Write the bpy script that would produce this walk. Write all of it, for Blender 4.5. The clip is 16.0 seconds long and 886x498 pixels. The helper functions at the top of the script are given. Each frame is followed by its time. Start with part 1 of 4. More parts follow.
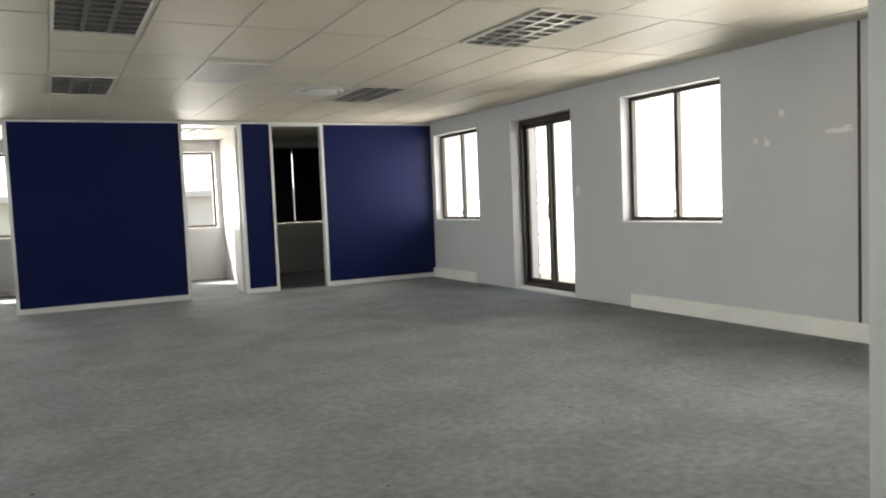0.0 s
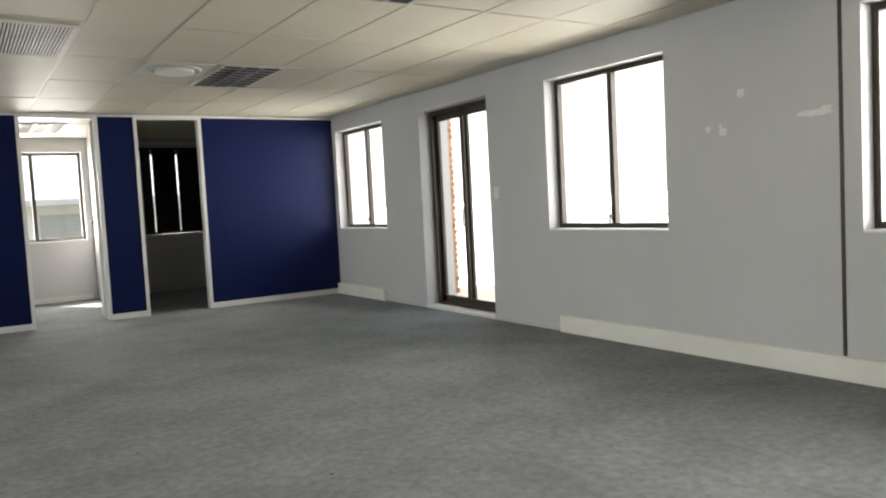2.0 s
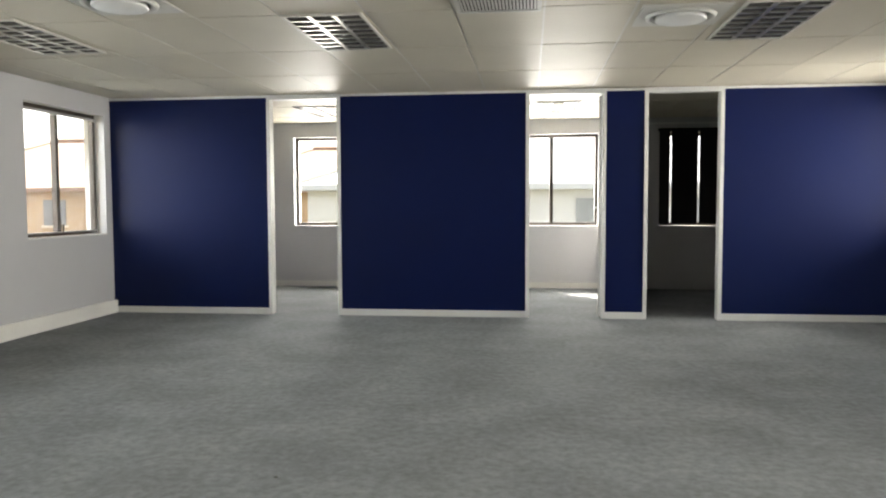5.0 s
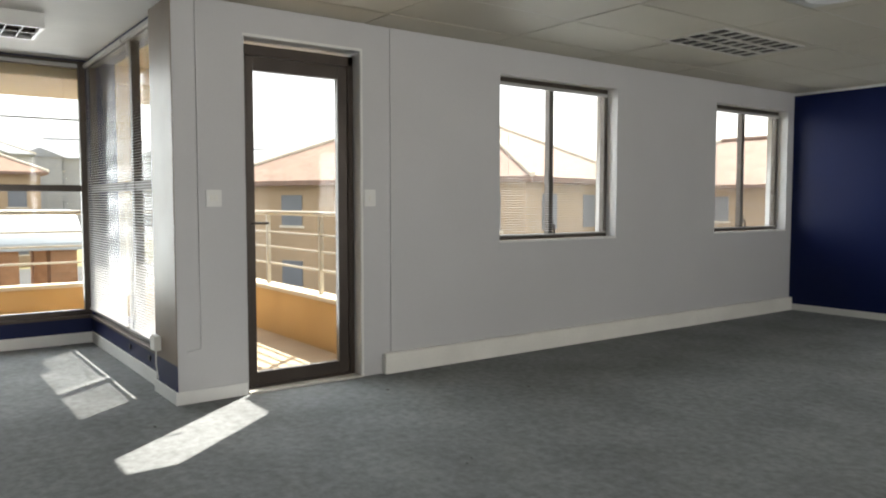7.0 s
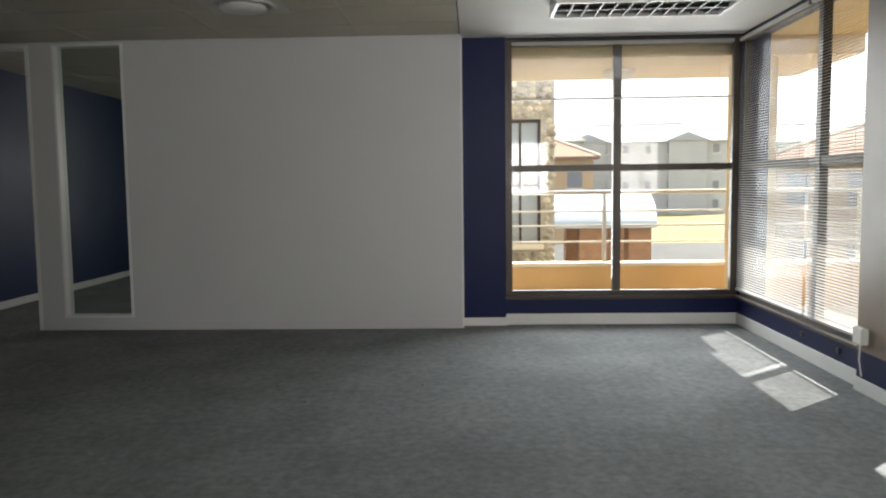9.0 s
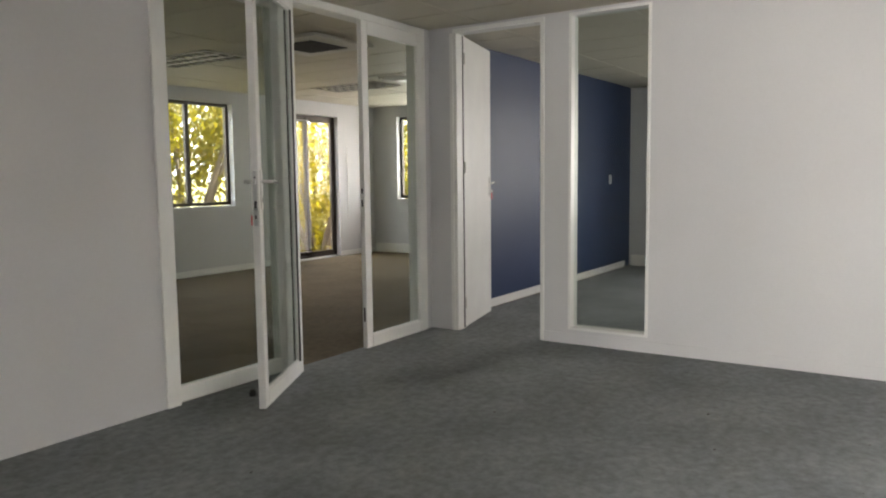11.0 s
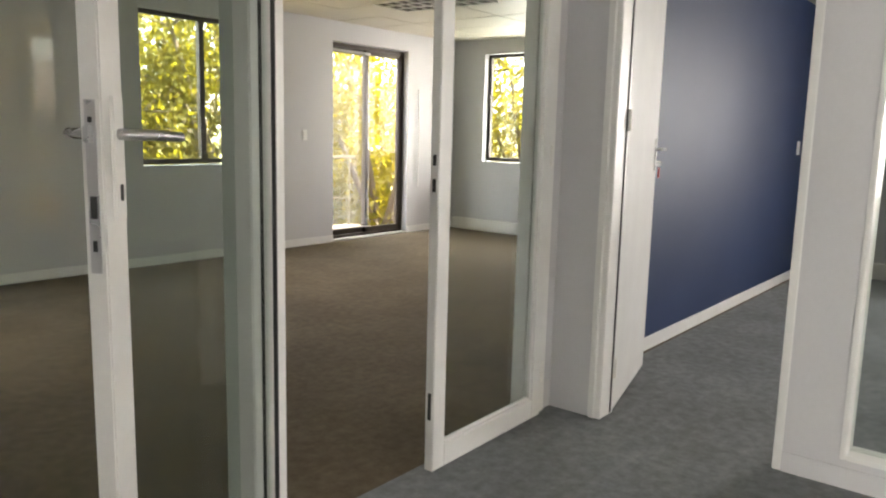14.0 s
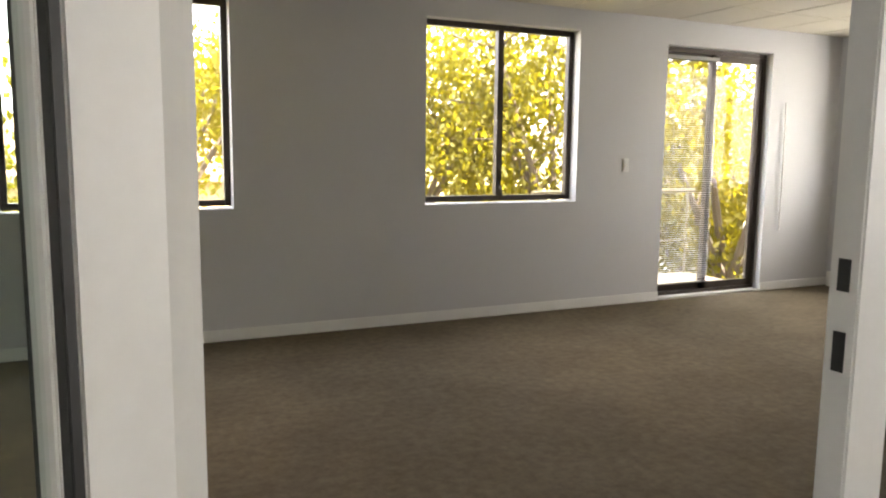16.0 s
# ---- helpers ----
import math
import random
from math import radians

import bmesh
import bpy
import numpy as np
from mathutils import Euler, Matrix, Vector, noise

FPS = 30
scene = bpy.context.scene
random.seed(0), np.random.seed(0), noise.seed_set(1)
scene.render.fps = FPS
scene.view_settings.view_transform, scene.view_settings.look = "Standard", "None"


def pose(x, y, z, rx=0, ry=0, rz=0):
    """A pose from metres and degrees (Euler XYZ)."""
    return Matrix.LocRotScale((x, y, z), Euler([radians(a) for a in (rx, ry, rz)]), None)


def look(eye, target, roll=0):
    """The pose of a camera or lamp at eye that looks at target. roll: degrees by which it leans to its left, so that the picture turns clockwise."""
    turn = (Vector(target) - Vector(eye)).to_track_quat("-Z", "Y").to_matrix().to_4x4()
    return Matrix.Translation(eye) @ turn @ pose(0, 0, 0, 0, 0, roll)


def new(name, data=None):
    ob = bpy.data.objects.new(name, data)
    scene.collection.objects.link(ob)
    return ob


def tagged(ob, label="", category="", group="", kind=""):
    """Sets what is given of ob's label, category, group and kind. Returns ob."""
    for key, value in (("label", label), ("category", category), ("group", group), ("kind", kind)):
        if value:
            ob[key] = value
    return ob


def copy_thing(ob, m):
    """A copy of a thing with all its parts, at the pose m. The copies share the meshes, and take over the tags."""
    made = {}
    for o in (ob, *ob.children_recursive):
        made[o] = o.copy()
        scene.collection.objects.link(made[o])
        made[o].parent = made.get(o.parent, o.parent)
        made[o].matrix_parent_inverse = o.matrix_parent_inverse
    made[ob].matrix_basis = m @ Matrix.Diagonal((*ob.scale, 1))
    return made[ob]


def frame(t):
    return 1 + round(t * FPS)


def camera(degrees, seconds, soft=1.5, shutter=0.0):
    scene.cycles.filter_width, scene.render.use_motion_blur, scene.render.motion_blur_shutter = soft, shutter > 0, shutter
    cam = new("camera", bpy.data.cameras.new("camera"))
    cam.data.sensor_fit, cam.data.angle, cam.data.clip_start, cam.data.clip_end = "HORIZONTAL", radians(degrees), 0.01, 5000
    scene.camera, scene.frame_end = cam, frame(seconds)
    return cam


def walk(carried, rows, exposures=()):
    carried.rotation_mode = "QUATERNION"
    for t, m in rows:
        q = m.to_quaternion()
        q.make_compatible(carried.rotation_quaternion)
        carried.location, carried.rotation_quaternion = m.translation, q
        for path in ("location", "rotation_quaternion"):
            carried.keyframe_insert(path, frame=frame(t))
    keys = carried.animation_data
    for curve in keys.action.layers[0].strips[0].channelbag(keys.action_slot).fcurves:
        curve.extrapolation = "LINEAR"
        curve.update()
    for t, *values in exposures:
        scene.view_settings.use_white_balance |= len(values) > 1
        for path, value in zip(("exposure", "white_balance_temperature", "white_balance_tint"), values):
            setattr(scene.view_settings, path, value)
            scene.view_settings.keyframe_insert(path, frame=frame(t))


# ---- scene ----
cam = camera(61.1, 16.0, soft=2.1)

EXPOSURES = [(0.0, 2.7, 6850, 9), (3.2, 2.65, 6850, 9), (5.4, 3.05, 6850, 9), (6.2, 2.65, 6700, 9), (7.0, 2.15, 6700, 9), (8.0, 1.8, 6700, 9), (9.0, 2.3, 6600, 9), (9.5, 2.85, 6500, 9), (10.0, 3.8, 6600, 10), (10.2, 3.9, 6700, 11), (12.5, 4.55, 6900, 13), (14.5, 4.7, 6900, 13), (16.0, 4.55, 6900, 13)]
PATH = [
    (0, (0.03, 0.227, 1.307), (0.956, 1.994, 1.176), -2.4),
    (0.5, (0.295, 0.526, 1.308), (1.31, 2.244, 1.167), -1.2),
    (1, (0.556, 0.838, 1.3), (1.604, 2.537, 1.167), -2.1),
    (1.5, (0.831, 1.122, 1.295), (1.937, 2.783, 1.165), -1.9),
    (2, (1.111, 1.413, 1.295), (2.193, 3.09, 1.167), -3.0),
    (2.5, (1.354, 1.78, 1.3), (2.327, 3.524, 1.183), -4.5),
    (3, (1.536, 2.106, 1.308), (2.408, 3.903, 1.212), -2.0),
    (5.5, (1.845, 3.071, 1.31), (1.221, 4.968, 1.189), -0.1),
    (6, (1.754, 3.031, 1.285), (0.731, 4.746, 1.166), 0.6),
    (6.5, (1.648, 2.975, 1.29), (0.27, 4.421, 1.172), 0.4),
    (7, (1.602, 2.893, 1.305), (-0.007, 4.076, 1.18), 0.0),
    (7.5, (1.564, 2.784, 1.311), (-0.2, 3.714, 1.171), -0.2),
    (8, (1.391, 2.619, 1.306), (-0.498, 3.256, 1.157), -0.6),
    (8.5, (1.197, 2.343, 1.283), (-0.777, 2.625, 1.124), -0.6),
    (9, (0.943, 1.97, 1.285), (-1.047, 1.893, 1.117), -0.7),
    (9.5, (0.681, 1.602, 1.298), (-1.259, 1.155, 1.117), -1.4),
    (10, (0.387, 1.268, 1.317), (-1.468, 0.548, 1.117), -2.0),
    (12.5, (-1.373, -0.307, 1.345), (-2.873, -1.618, 1.168), 2.1),
    (13, (-1.792, -0.626, 1.343), (-3.322, -1.894, 1.11), 1.0),
    (13.5, (-2.207, -0.922, 1.344), (-3.786, -2.112, 1.046), 0.8),
    (14, (-2.589, -1.261, 1.342), (-4.133, -2.496, 1.036), 1.4),
    (14.5, (-2.955, -1.611, 1.354), (-4.438, -2.914, 1.037), 0.8),
    (15, (-3.362, -1.912, 1.35), (-4.752, -3.316, 1.04), 2.2),
    (15.5, (-3.685, -2.13, 1.366), (-4.876, -3.712, 1.084), 1.3),
    (16, (-3.948, -2.451, 1.383), (-4.794, -4.245, 1.126), 0.6),
]
walk(cam, [(t, look(eye, target, roll)) for t, eye, target, roll in PATH], EXPOSURES)

# ---- world, sun ----
SUN_AZ = math.atan2(0.78, -0.625)          # where the sun stands, from +x towards +y
SUN_EL = radians(48)
world = bpy.data.worlds.new("world")
scene.world = world
world.use_nodes = True
wn = world.node_tree
sky = wn.nodes.new("ShaderNodeTexSky")
sky.sky_type, sky.sun_disc = 'NISHITA', False
sky.sun_elevation, sky.sun_rotation = SUN_EL, math.pi / 2 - SUN_AZ
sky.dust_density, sky.ozone_density = 3.0, 1.0
# broken white cloud over the clear sky
wco = wn.nodes.new("ShaderNodeTexCoord")
wmap = wn.nodes.new("ShaderNodeMapping")
wmap.inputs["Scale"].default_value = (2.2, 2.2, 7.0)
cloud = wn.nodes.new("ShaderNodeTexNoise")
cloud.inputs["Scale"].default_value, cloud.inputs["Detail"].default_value = 1.6, 8
cover = wn.nodes.new("ShaderNodeMapRange")
cover.inputs[1].default_value, cover.inputs[2].default_value = 0.42, 0.62
cover.inputs[3].default_value, cover.inputs[4].default_value = 0.45, 0.8
wmix = wn.nodes.new("ShaderNodeMix")
wmix.data_type = 'RGBA'
wmix.inputs[7].default_value = (6.0, 6.0, 6.1, 1)
wn.links.new(wco.outputs["Generated"], wmap.inputs[0])
wn.links.new(wmap.outputs[0], cloud.inputs["Vector"])
wn.links.new(cloud.outputs[0], cover.inputs[0])
wn.links.new(cover.outputs[0], wmix.inputs[0])
wn.links.new(sky.outputs[0], wmix.inputs[6])
wn.links.new(wmix.outputs[2], wn.nodes["Background"].inputs[0])
wn.nodes["Background"].inputs[1].default_value = 0.088
sun = new("sun", bpy.data.lights.new("sun", 'SUN'))
sun.data.energy, sun.data.angle, sun.data.color = 3.3, radians(0.53), (1.0, 0.95, 0.86)
sun_from = Vector((math.cos(SUN_AZ) * math.cos(SUN_EL), math.sin(SUN_AZ) * math.cos(SUN_EL), math.sin(SUN_EL)))
sun.matrix_world = look(sun_from * 40, (0, 0, 0))


def sky_lamp(x, y, z, w, h, toward, watts, color=(1.0, 0.98, 0.95), drop=0.0, spread=180):
    """Daylight entering at an opening."""
    data = bpy.data.lights.new("window_daylight", 'AREA')
    data.shape, data.size, data.size_y, data.energy, data.color = 'RECTANGLE', w, h, watts, color
    ob = new("window_daylight", data)
    data.spread = radians(spread)
    ob.matrix_world = look((x, y, z), (x + toward[0], y + toward[1], z - 0.0001 - drop))
    return ob


COOL, LEAFY = (0.90, 0.96, 1.0), (1.0, 0.70, 0.28)
sky_lamp(6.32, 6.19, 1.66, 1.45, 1.42, (-1, 0), 8, spread=110)
sky_lamp(6.32, 10.86, 1.66, 1.45, 1.42, (-1, 0), 9, spread=110)
sky_lamp(6.32, 3.2, 1.66, 1.45, 1.42, (-1, 0), 15, spread=110)
sky_lamp(-11.5, -0.47, 1.66, 1.45, 1.42, (1, 0), 8)
sky_lamp(-11.5, -6.6, 1.66, 1.5, 1.42, (1, 0), 4)
sky_lamp(-1.2, 15.15, 1.66, 1.45, 1.42, (0, -1), 17)
sky_lamp(2.17, 15.15, 1.66, 1.45, 1.42, (0, -1), 17)
# open sky at the bay glazing, balcony door and west windows
sky_lamp(-6.1, 3.3, 1.45, 2.0, 2.2, (1, 0), 11, COOL, 0.2, 120)
sky_lamp(-3.52, 5.25, 1.3, 0.7, 2.0, (1, 0), 4, COOL, 0.2, 120)
sky_lamp(-3.52, 7.78, 1.66, 1.4, 1.4, (1, 0), 7, COOL, 0.2, 120)
sky_lamp(-3.52, 10.83, 1.66, 1.4, 1.4, (1, 0), 7, COOL, 0.2, 120)
# light filtered through the leaves at the south windows
sky_lamp(-7.1, -8.0, 1.9, 1.4, 0.9, (0, 1), 0.12, LEAFY, 0.8, 60)
sky_lamp(-4.15, -8.0, 1.9, 1.4, 0.9, (0, 1), 0.12, LEAFY, 0.8, 60)
sky_lamp(-9.47, -8.0, 1.7, 1.25, 1.2, (0, 1), 0.12, LEAFY, 0.8, 60)

# ---- materials ----


def mat(name, color, rough=0.6, metal=0.0, vary=0.12, scale=3.0, bump=0.0, bump_scale=120.0, fine=0.0, fine_scale=60.0, tint=None, random_piece=0.0, spec=0.5):
    m = bpy.data.materials.new(name)
    m.use_nodes = True
    nt = m.node_tree
    b = nt.nodes["Principled BSDF"]
    b.inputs["Roughness"].default_value, b.inputs["Metallic"].default_value = rough, metal
    b.inputs["Specular IOR Level"].default_value = spec
    co = nt.nodes.new("ShaderNodeTexCoord").outputs["Object"]
    big = nt.nodes.new("ShaderNodeTexNoise")
    big.inputs["Scale"].default_value, big.inputs["Detail"].default_value = scale, 6
    nt.links.new(co, big.inputs["Vector"])
    mix = nt.nodes.new("ShaderNodeMix")
    mix.data_type = 'RGBA'
    other = tint or tuple(c * (1 - vary * 2) for c in color)
    mix.inputs[6].default_value, mix.inputs[7].default_value = (*color, 1), (*other, 1)
    ramp = nt.nodes.new("ShaderNodeMapRange")
    ramp.inputs[1].default_value, ramp.inputs[2].default_value = 0.35, 0.75
    nt.links.new(big.outputs[0], ramp.inputs[0])
    nt.links.new(ramp.outputs[0], mix.inputs[0])
    out = mix.outputs[2]
    if fine:
        small = nt.nodes.new("ShaderNodeTexNoise")
        small.inputs["Scale"].default_value, small.inputs["Detail"].default_value = fine_scale, 10
        small.inputs["Roughness"].default_value = 0.68
        nt.links.new(co, small.inputs["Vector"])
        r2 = nt.nodes.new("ShaderNodeMapRange")
        r2.inputs[1].default_value, r2.inputs[2].default_value = 0.3, 0.7
        r2.inputs[3].default_value, r2.inputs[4].default_value = 1 - fine, 1 + fine
        nt.links.new(small.outputs[0], r2.inputs[0])
        hsv = nt.nodes.new("ShaderNodeHueSaturation")
        nt.links.new(out, hsv.inputs["Color"])
        nt.links.new(r2.outputs[0], hsv.inputs["Value"])
        out = hsv.outputs[0]
    if random_piece:
        info = nt.nodes.new("ShaderNodeObjectInfo")
        r3 = nt.nodes.new("ShaderNodeMapRange")
        r3.inputs[3].default_value, r3.inputs[4].default_value = 1 - random_piece, 1 + random_piece
        nt.links.new(info.outputs["Random"], r3.inputs[0])
        hsv2 = nt.nodes.new("ShaderNodeHueSaturation")
        nt.links.new(out, hsv2.inputs["Color"])
        nt.links.new(r3.outputs[0], hsv2.inputs["Value"])
        out = hsv2.outputs[0]
    nt.links.new(out, b.inputs["Base Color"])
    rr = nt.nodes.new("ShaderNodeMapRange")
    rr.inputs[3].default_value, rr.inputs[4].default_value = max(0.03, rough - 0.06), min(1, rough + 0.06)
    nt.links.new(big.outputs[0], rr.inputs[0])
    nt.links.new(rr.outputs[0], b.inputs["Roughness"])
    if bump:
        bn = nt.nodes.new("ShaderNodeTexNoise")
        bn.inputs["Scale"].default_value, bn.inputs["Detail"].default_value = bump_scale, 4
        nt.links.new(co, bn.inputs["Vector"])
        bp = nt.nodes.new("ShaderNodeBump")
        bp.inputs["Strength"].default_value, bp.inputs["Distance"].default_value = bump, 0.004
        nt.links.new(bn.outputs[0], bp.inputs["Height"])
        nt.links.new(bp.outputs[0], b.inputs["Normal"])
    return m


def glass_mat(name, tint=(1, 1, 1), rough=0.02, dirt=0.0):
    m = bpy.data.materials.new(name)
    m.use_nodes = True
    nt = m.node_tree
    nt.nodes.remove(nt.nodes["Principled BSDF"])
    tr, gl, mx = nt.nodes.new("ShaderNodeBsdfTransparent"), nt.nodes.new("ShaderNodeBsdfGlossy"), nt.nodes.new("ShaderNodeMixShader")
    lw = nt.nodes.new("ShaderNodeLayerWeight")
    lw.inputs[0].default_value = 0.5
    pw = nt.nodes.new("ShaderNodeMath")
    pw.operation = 'POWER'
    pw.inputs[1].default_value = 4.5
    fr = nt.nodes.new("ShaderNodeMapRange")
    fr.inputs[3].default_value, fr.inputs[4].default_value = 0.018, 0.5
    nt.links.new(lw.outputs["Facing"], pw.inputs[0])
    nt.links.new(pw.outputs[0], fr.inputs[0])
    tr.inputs[0].default_value = (*tint, 1)
    gl.inputs["Roughness"].default_value = rough
    nt.links.new(fr.outputs[0], mx.inputs[0])
    nt.links.new(tr.outputs[0], mx.inputs[1])
    nt.links.new(gl.outputs[0], mx.inputs[2])
    nt.links.new(mx.outputs[0], nt.nodes["Material Output"].inputs[0])
    return m


M_CARPET = mat("carpet", (0.232, 0.246, 0.256), 0.95, vary=0.14, scale=1.7, bump=0.55, bump_scale=110, fine=0.26, fine_scale=17, spec=0.15)
# M_CARPET again, darker, with the yellow light from the leaves mixed into its colour
M_CARPET_LEAFLIT = mat("leaf_lit_brown_carpet", (0.140, 0.112, 0.074), 0.95, vary=0.14, scale=1.7, bump=0.55, bump_scale=110, fine=0.26, fine_scale=17, spec=0.15)
M_WALL = mat("grey_wall_paint", (0.55, 0.55, 0.56), 0.55, vary=0.025, scale=1.2, bump=0.08, bump_scale=180, fine=0.02)
M_WALLW = mat("pale_partition_paint", (0.60, 0.60, 0.61), 0.5, vary=0.025, scale=1.1, bump=0.05, bump_scale=160, fine=0.02)
M_NAVY = mat("navy_paint", (0.0022, 0.0085, 0.060), 0.42, vary=0.06, scale=1.0, bump=0.06, bump_scale=200, fine=0.04, spec=0.2)
# paler, greyer and rougher than M_NAVY, for the wall between the offices
M_BLUE = mat("paler_blue", (0.016, 0.034, 0.095), 0.5, vary=0.06, scale=1.0, bump=0.06, bump_scale=200, fine=0.04, spec=0.25)
M_WHITE = mat("white_paint", (0.78, 0.78, 0.76), 0.4, vary=0.04, scale=4, fine=0.02)
M_TRUNK = mat("white_trunking", (0.84, 0.83, 0.78), 0.45, vary=0.06, scale=2.5, fine=0.03)
M_CEIL = mat("ceiling_tile", (0.56, 0.52, 0.425), 0.55, vary=0.05, scale=0.9, bump=0.06, bump_scale=220, fine=0.025, fine_scale=150)
M_GRID = mat("ceiling_grid", (0.58, 0.56, 0.51), 0.45, vary=0.03)
M_PLASTER = mat("ceiling_plaster", (0.70, 0.69, 0.66), 0.7, vary=0.03)
M_BRONZE = mat("bronze_aluminium", (0.055, 0.042, 0.034), 0.38, metal=0.35, vary=0.1, scale=6)
M_TAN = mat("tan_brown_cladding", (0.20, 0.145, 0.10), 0.45, vary=0.08, scale=3)
M_ALU = mat("brushed_metal", (0.60, 0.60, 0.60), 0.28, metal=1.0, vary=0.05, scale=12)
M_DARKMETAL = mat("dark_slot", (0.03, 0.03, 0.03), 0.5, vary=0.1)
M_LOUVRE = mat("louvre_metal", (0.55, 0.53, 0.48), 0.3, metal=0.9, vary=0.05, scale=10)
M_TUBE = mat("unlit_tube", (0.8, 0.8, 0.78), 0.3, vary=0.02)
M_GRILLE = mat("grille_paint", (0.60, 0.59, 0.55), 0.5, vary=0.05)
# near black: painted shade inside ceiling fittings, also the carpet flecks
M_SHADE_FLECK = mat("fitting_shade_and_flecks", (0.06, 0.055, 0.05), 0.8)
M_BLIND = mat("blind_slat", (0.38, 0.375, 0.36), 0.35, vary=0.03)
M_BLACKBLIND = mat("black_blind_cloth", (0.008, 0.008, 0.01), 0.9, vary=0.1)
M_RED = mat("red_key_tag", (0.55, 0.03, 0.03), 0.4)
M_PATCH = mat("wall_filler", (0.80, 0.79, 0.76), 0.7, vary=0.06, scale=20)
M_PUTTY = mat("threshold", (0.55, 0.54, 0.5), 0.6, vary=0.1, scale=8)
M_GLASS = glass_mat("window_glass", (0.97, 0.98, 0.98))
M_GLASSD = glass_mat("partition_glass", (0.90, 0.93, 0.91))
M_OCHRE = mat("ochre_plaster", (0.62, 0.40, 0.17), 0.85, vary=0.08, scale=2, bump=0.3, bump_scale=60, fine=0.06)
M_SOFFIT = mat("cream_soffit", (0.66, 0.50, 0.27), 0.85, vary=0.05, scale=2, fine=0.03)
M_BALCFLOOR = mat("balcony_screed", (0.50, 0.40, 0.28), 0.85, vary=0.1, scale=3, fine=0.1)
M_COPING = mat("coping", (0.72, 0.64, 0.50), 0.8, vary=0.08)
M_PALEGROUND = mat("added_pale_ground", (0.60, 0.60, 0.58), 0.9, vary=0.08, scale=0.3, fine=0.05, fine_scale=3)
M_STEEL = mat("rail_steel", (0.62, 0.58, 0.50), 0.45, metal=0.4, vary=0.08)
M_RAILTAN = mat("tan_rail_paint", (0.22, 0.18, 0.09), 0.5, metal=0.2, vary=0.08)
M_STONE = mat("rubble_stone", (0.50, 0.43, 0.31), 0.9, vary=0.2, scale=4, bump=0.8, bump_scale=25, fine=0.2, fine_scale=14, random_piece=0.45)
M_MORTAR = mat("stone_mortar", (0.42, 0.38, 0.31), 0.95, vary=0.15, scale=8)
M_BRICK = mat("red_brick", (0.42, 0.22, 0.11), 0.9, vary=0.15, scale=6, fine=0.2, fine_scale=30, random_piece=0.25)
M_BUFF = mat("buff_plaster_wall", (0.46, 0.33, 0.20), 0.9, vary=0.1, scale=0.6, fine=0.06, fine_scale=8)
M_ROOF = mat("terracotta_tile", (0.27, 0.17, 0.12), 0.85, vary=0.15, scale=1.5, fine=0.25, fine_scale=5)
M_FARWALL = mat("pale_block_wall", (0.40, 0.40, 0.40), 0.9, vary=0.08, scale=0.3)
M_FARROOF = mat("grey_sheet_roof", (0.33, 0.34, 0.355), 0.7, vary=0.1, scale=0.3)
M_DARKGLASS = mat("far_window_glass", (0.20, 0.21, 0.22), 0.3, vary=0.1, spec=0.25)
# tower glass: its pale blue-grey reflection is put into the base colour
M_REFLECTGLASS = mat("pale_reflection_glass", (0.34, 0.38, 0.40), 0.15, vary=0.15, scale=2)
M_VAULT = mat("galvanised_vault", (0.50, 0.55, 0.58), 0.5, metal=0.2, vary=0.08, scale=1)
M_ASPHALT = mat("asphalt", (0.07, 0.07, 0.068), 0.9, vary=0.15, scale=0.4, fine=0.1, fine_scale=9)
M_DRYGRASS = mat("dry_grass", (0.24, 0.20, 0.08), 0.95, vary=0.2, scale=0.15, fine=0.2, fine_scale=2.5, tint=(0.13, 0.14, 0.05))
M_CARPAINT = mat("white_car_paint", (0.72, 0.73, 0.74), 0.25, vary=0.02)
M_TYRE = mat("tyre", (0.02, 0.02, 0.02), 0.8)
M_BARK = mat("bark", (0.12, 0.09, 0.06), 0.95, vary=0.2, scale=8, bump=0.6, bump_scale=40)
M_LEAF = mat("leaves", (0.050, 0.050, 0.006), 0.6, vary=0.2, scale=1.6, tint=(0.095, 0.078, 0.008), spec=0.2)
nt = M_LEAF.node_tree
lt = nt.nodes.new("ShaderNodeBsdfTranslucent")
lt.inputs[0].default_value = (0.30, 0.25, 0.012, 1)
lm = nt.nodes.new("ShaderNodeMixShader")
lm.inputs[0].default_value = 0.5
nt.links.new(nt.nodes["Principled BSDF"].outputs[0], lm.inputs[1])
nt.links.new(lt.outputs[0], lm.inputs[2])
nt.links.new(lm.outputs[0], nt.nodes["Material Output"].inputs[0])

# ---- mesh helpers ----


def boxes_mesh(name, boxes, material, bevel=0.0):
    """One mesh out of boxes (x0, x1, y0, y1, z0, z1), each with bevelled edges."""
    bm = bmesh.new()
    for x0, x1, y0, y1, z0, z1 in boxes:
        r = bmesh.ops.create_cube(bm, size=1.0)
        for v in r["verts"]:
            v.co = ((x0 + x1) / 2 + v.co.x * (x1 - x0), (y0 + y1) / 2 + v.co.y * (y1 - y0), (z0 + z1) / 2 + v.co.z * (z1 - z0))
    if bevel:
        bmesh.ops.bevel(bm, geom=bm.edges[:], offset=bevel, segments=2, affect='EDGES', clamp_overlap=True)
    me = bpy.data.meshes.new(name)
    bm.to_mesh(me)
    bm.free()
    me.materials.append(material)
    return me


def box(name, x0, x1, y0, y1, z0, z1, material, bevel=0.0, parent=None):
    ob = new(name, boxes_mesh(name, [(x0, x1, y0, y1, z0, z1)], material, bevel))
    ob.parent = parent
    return ob


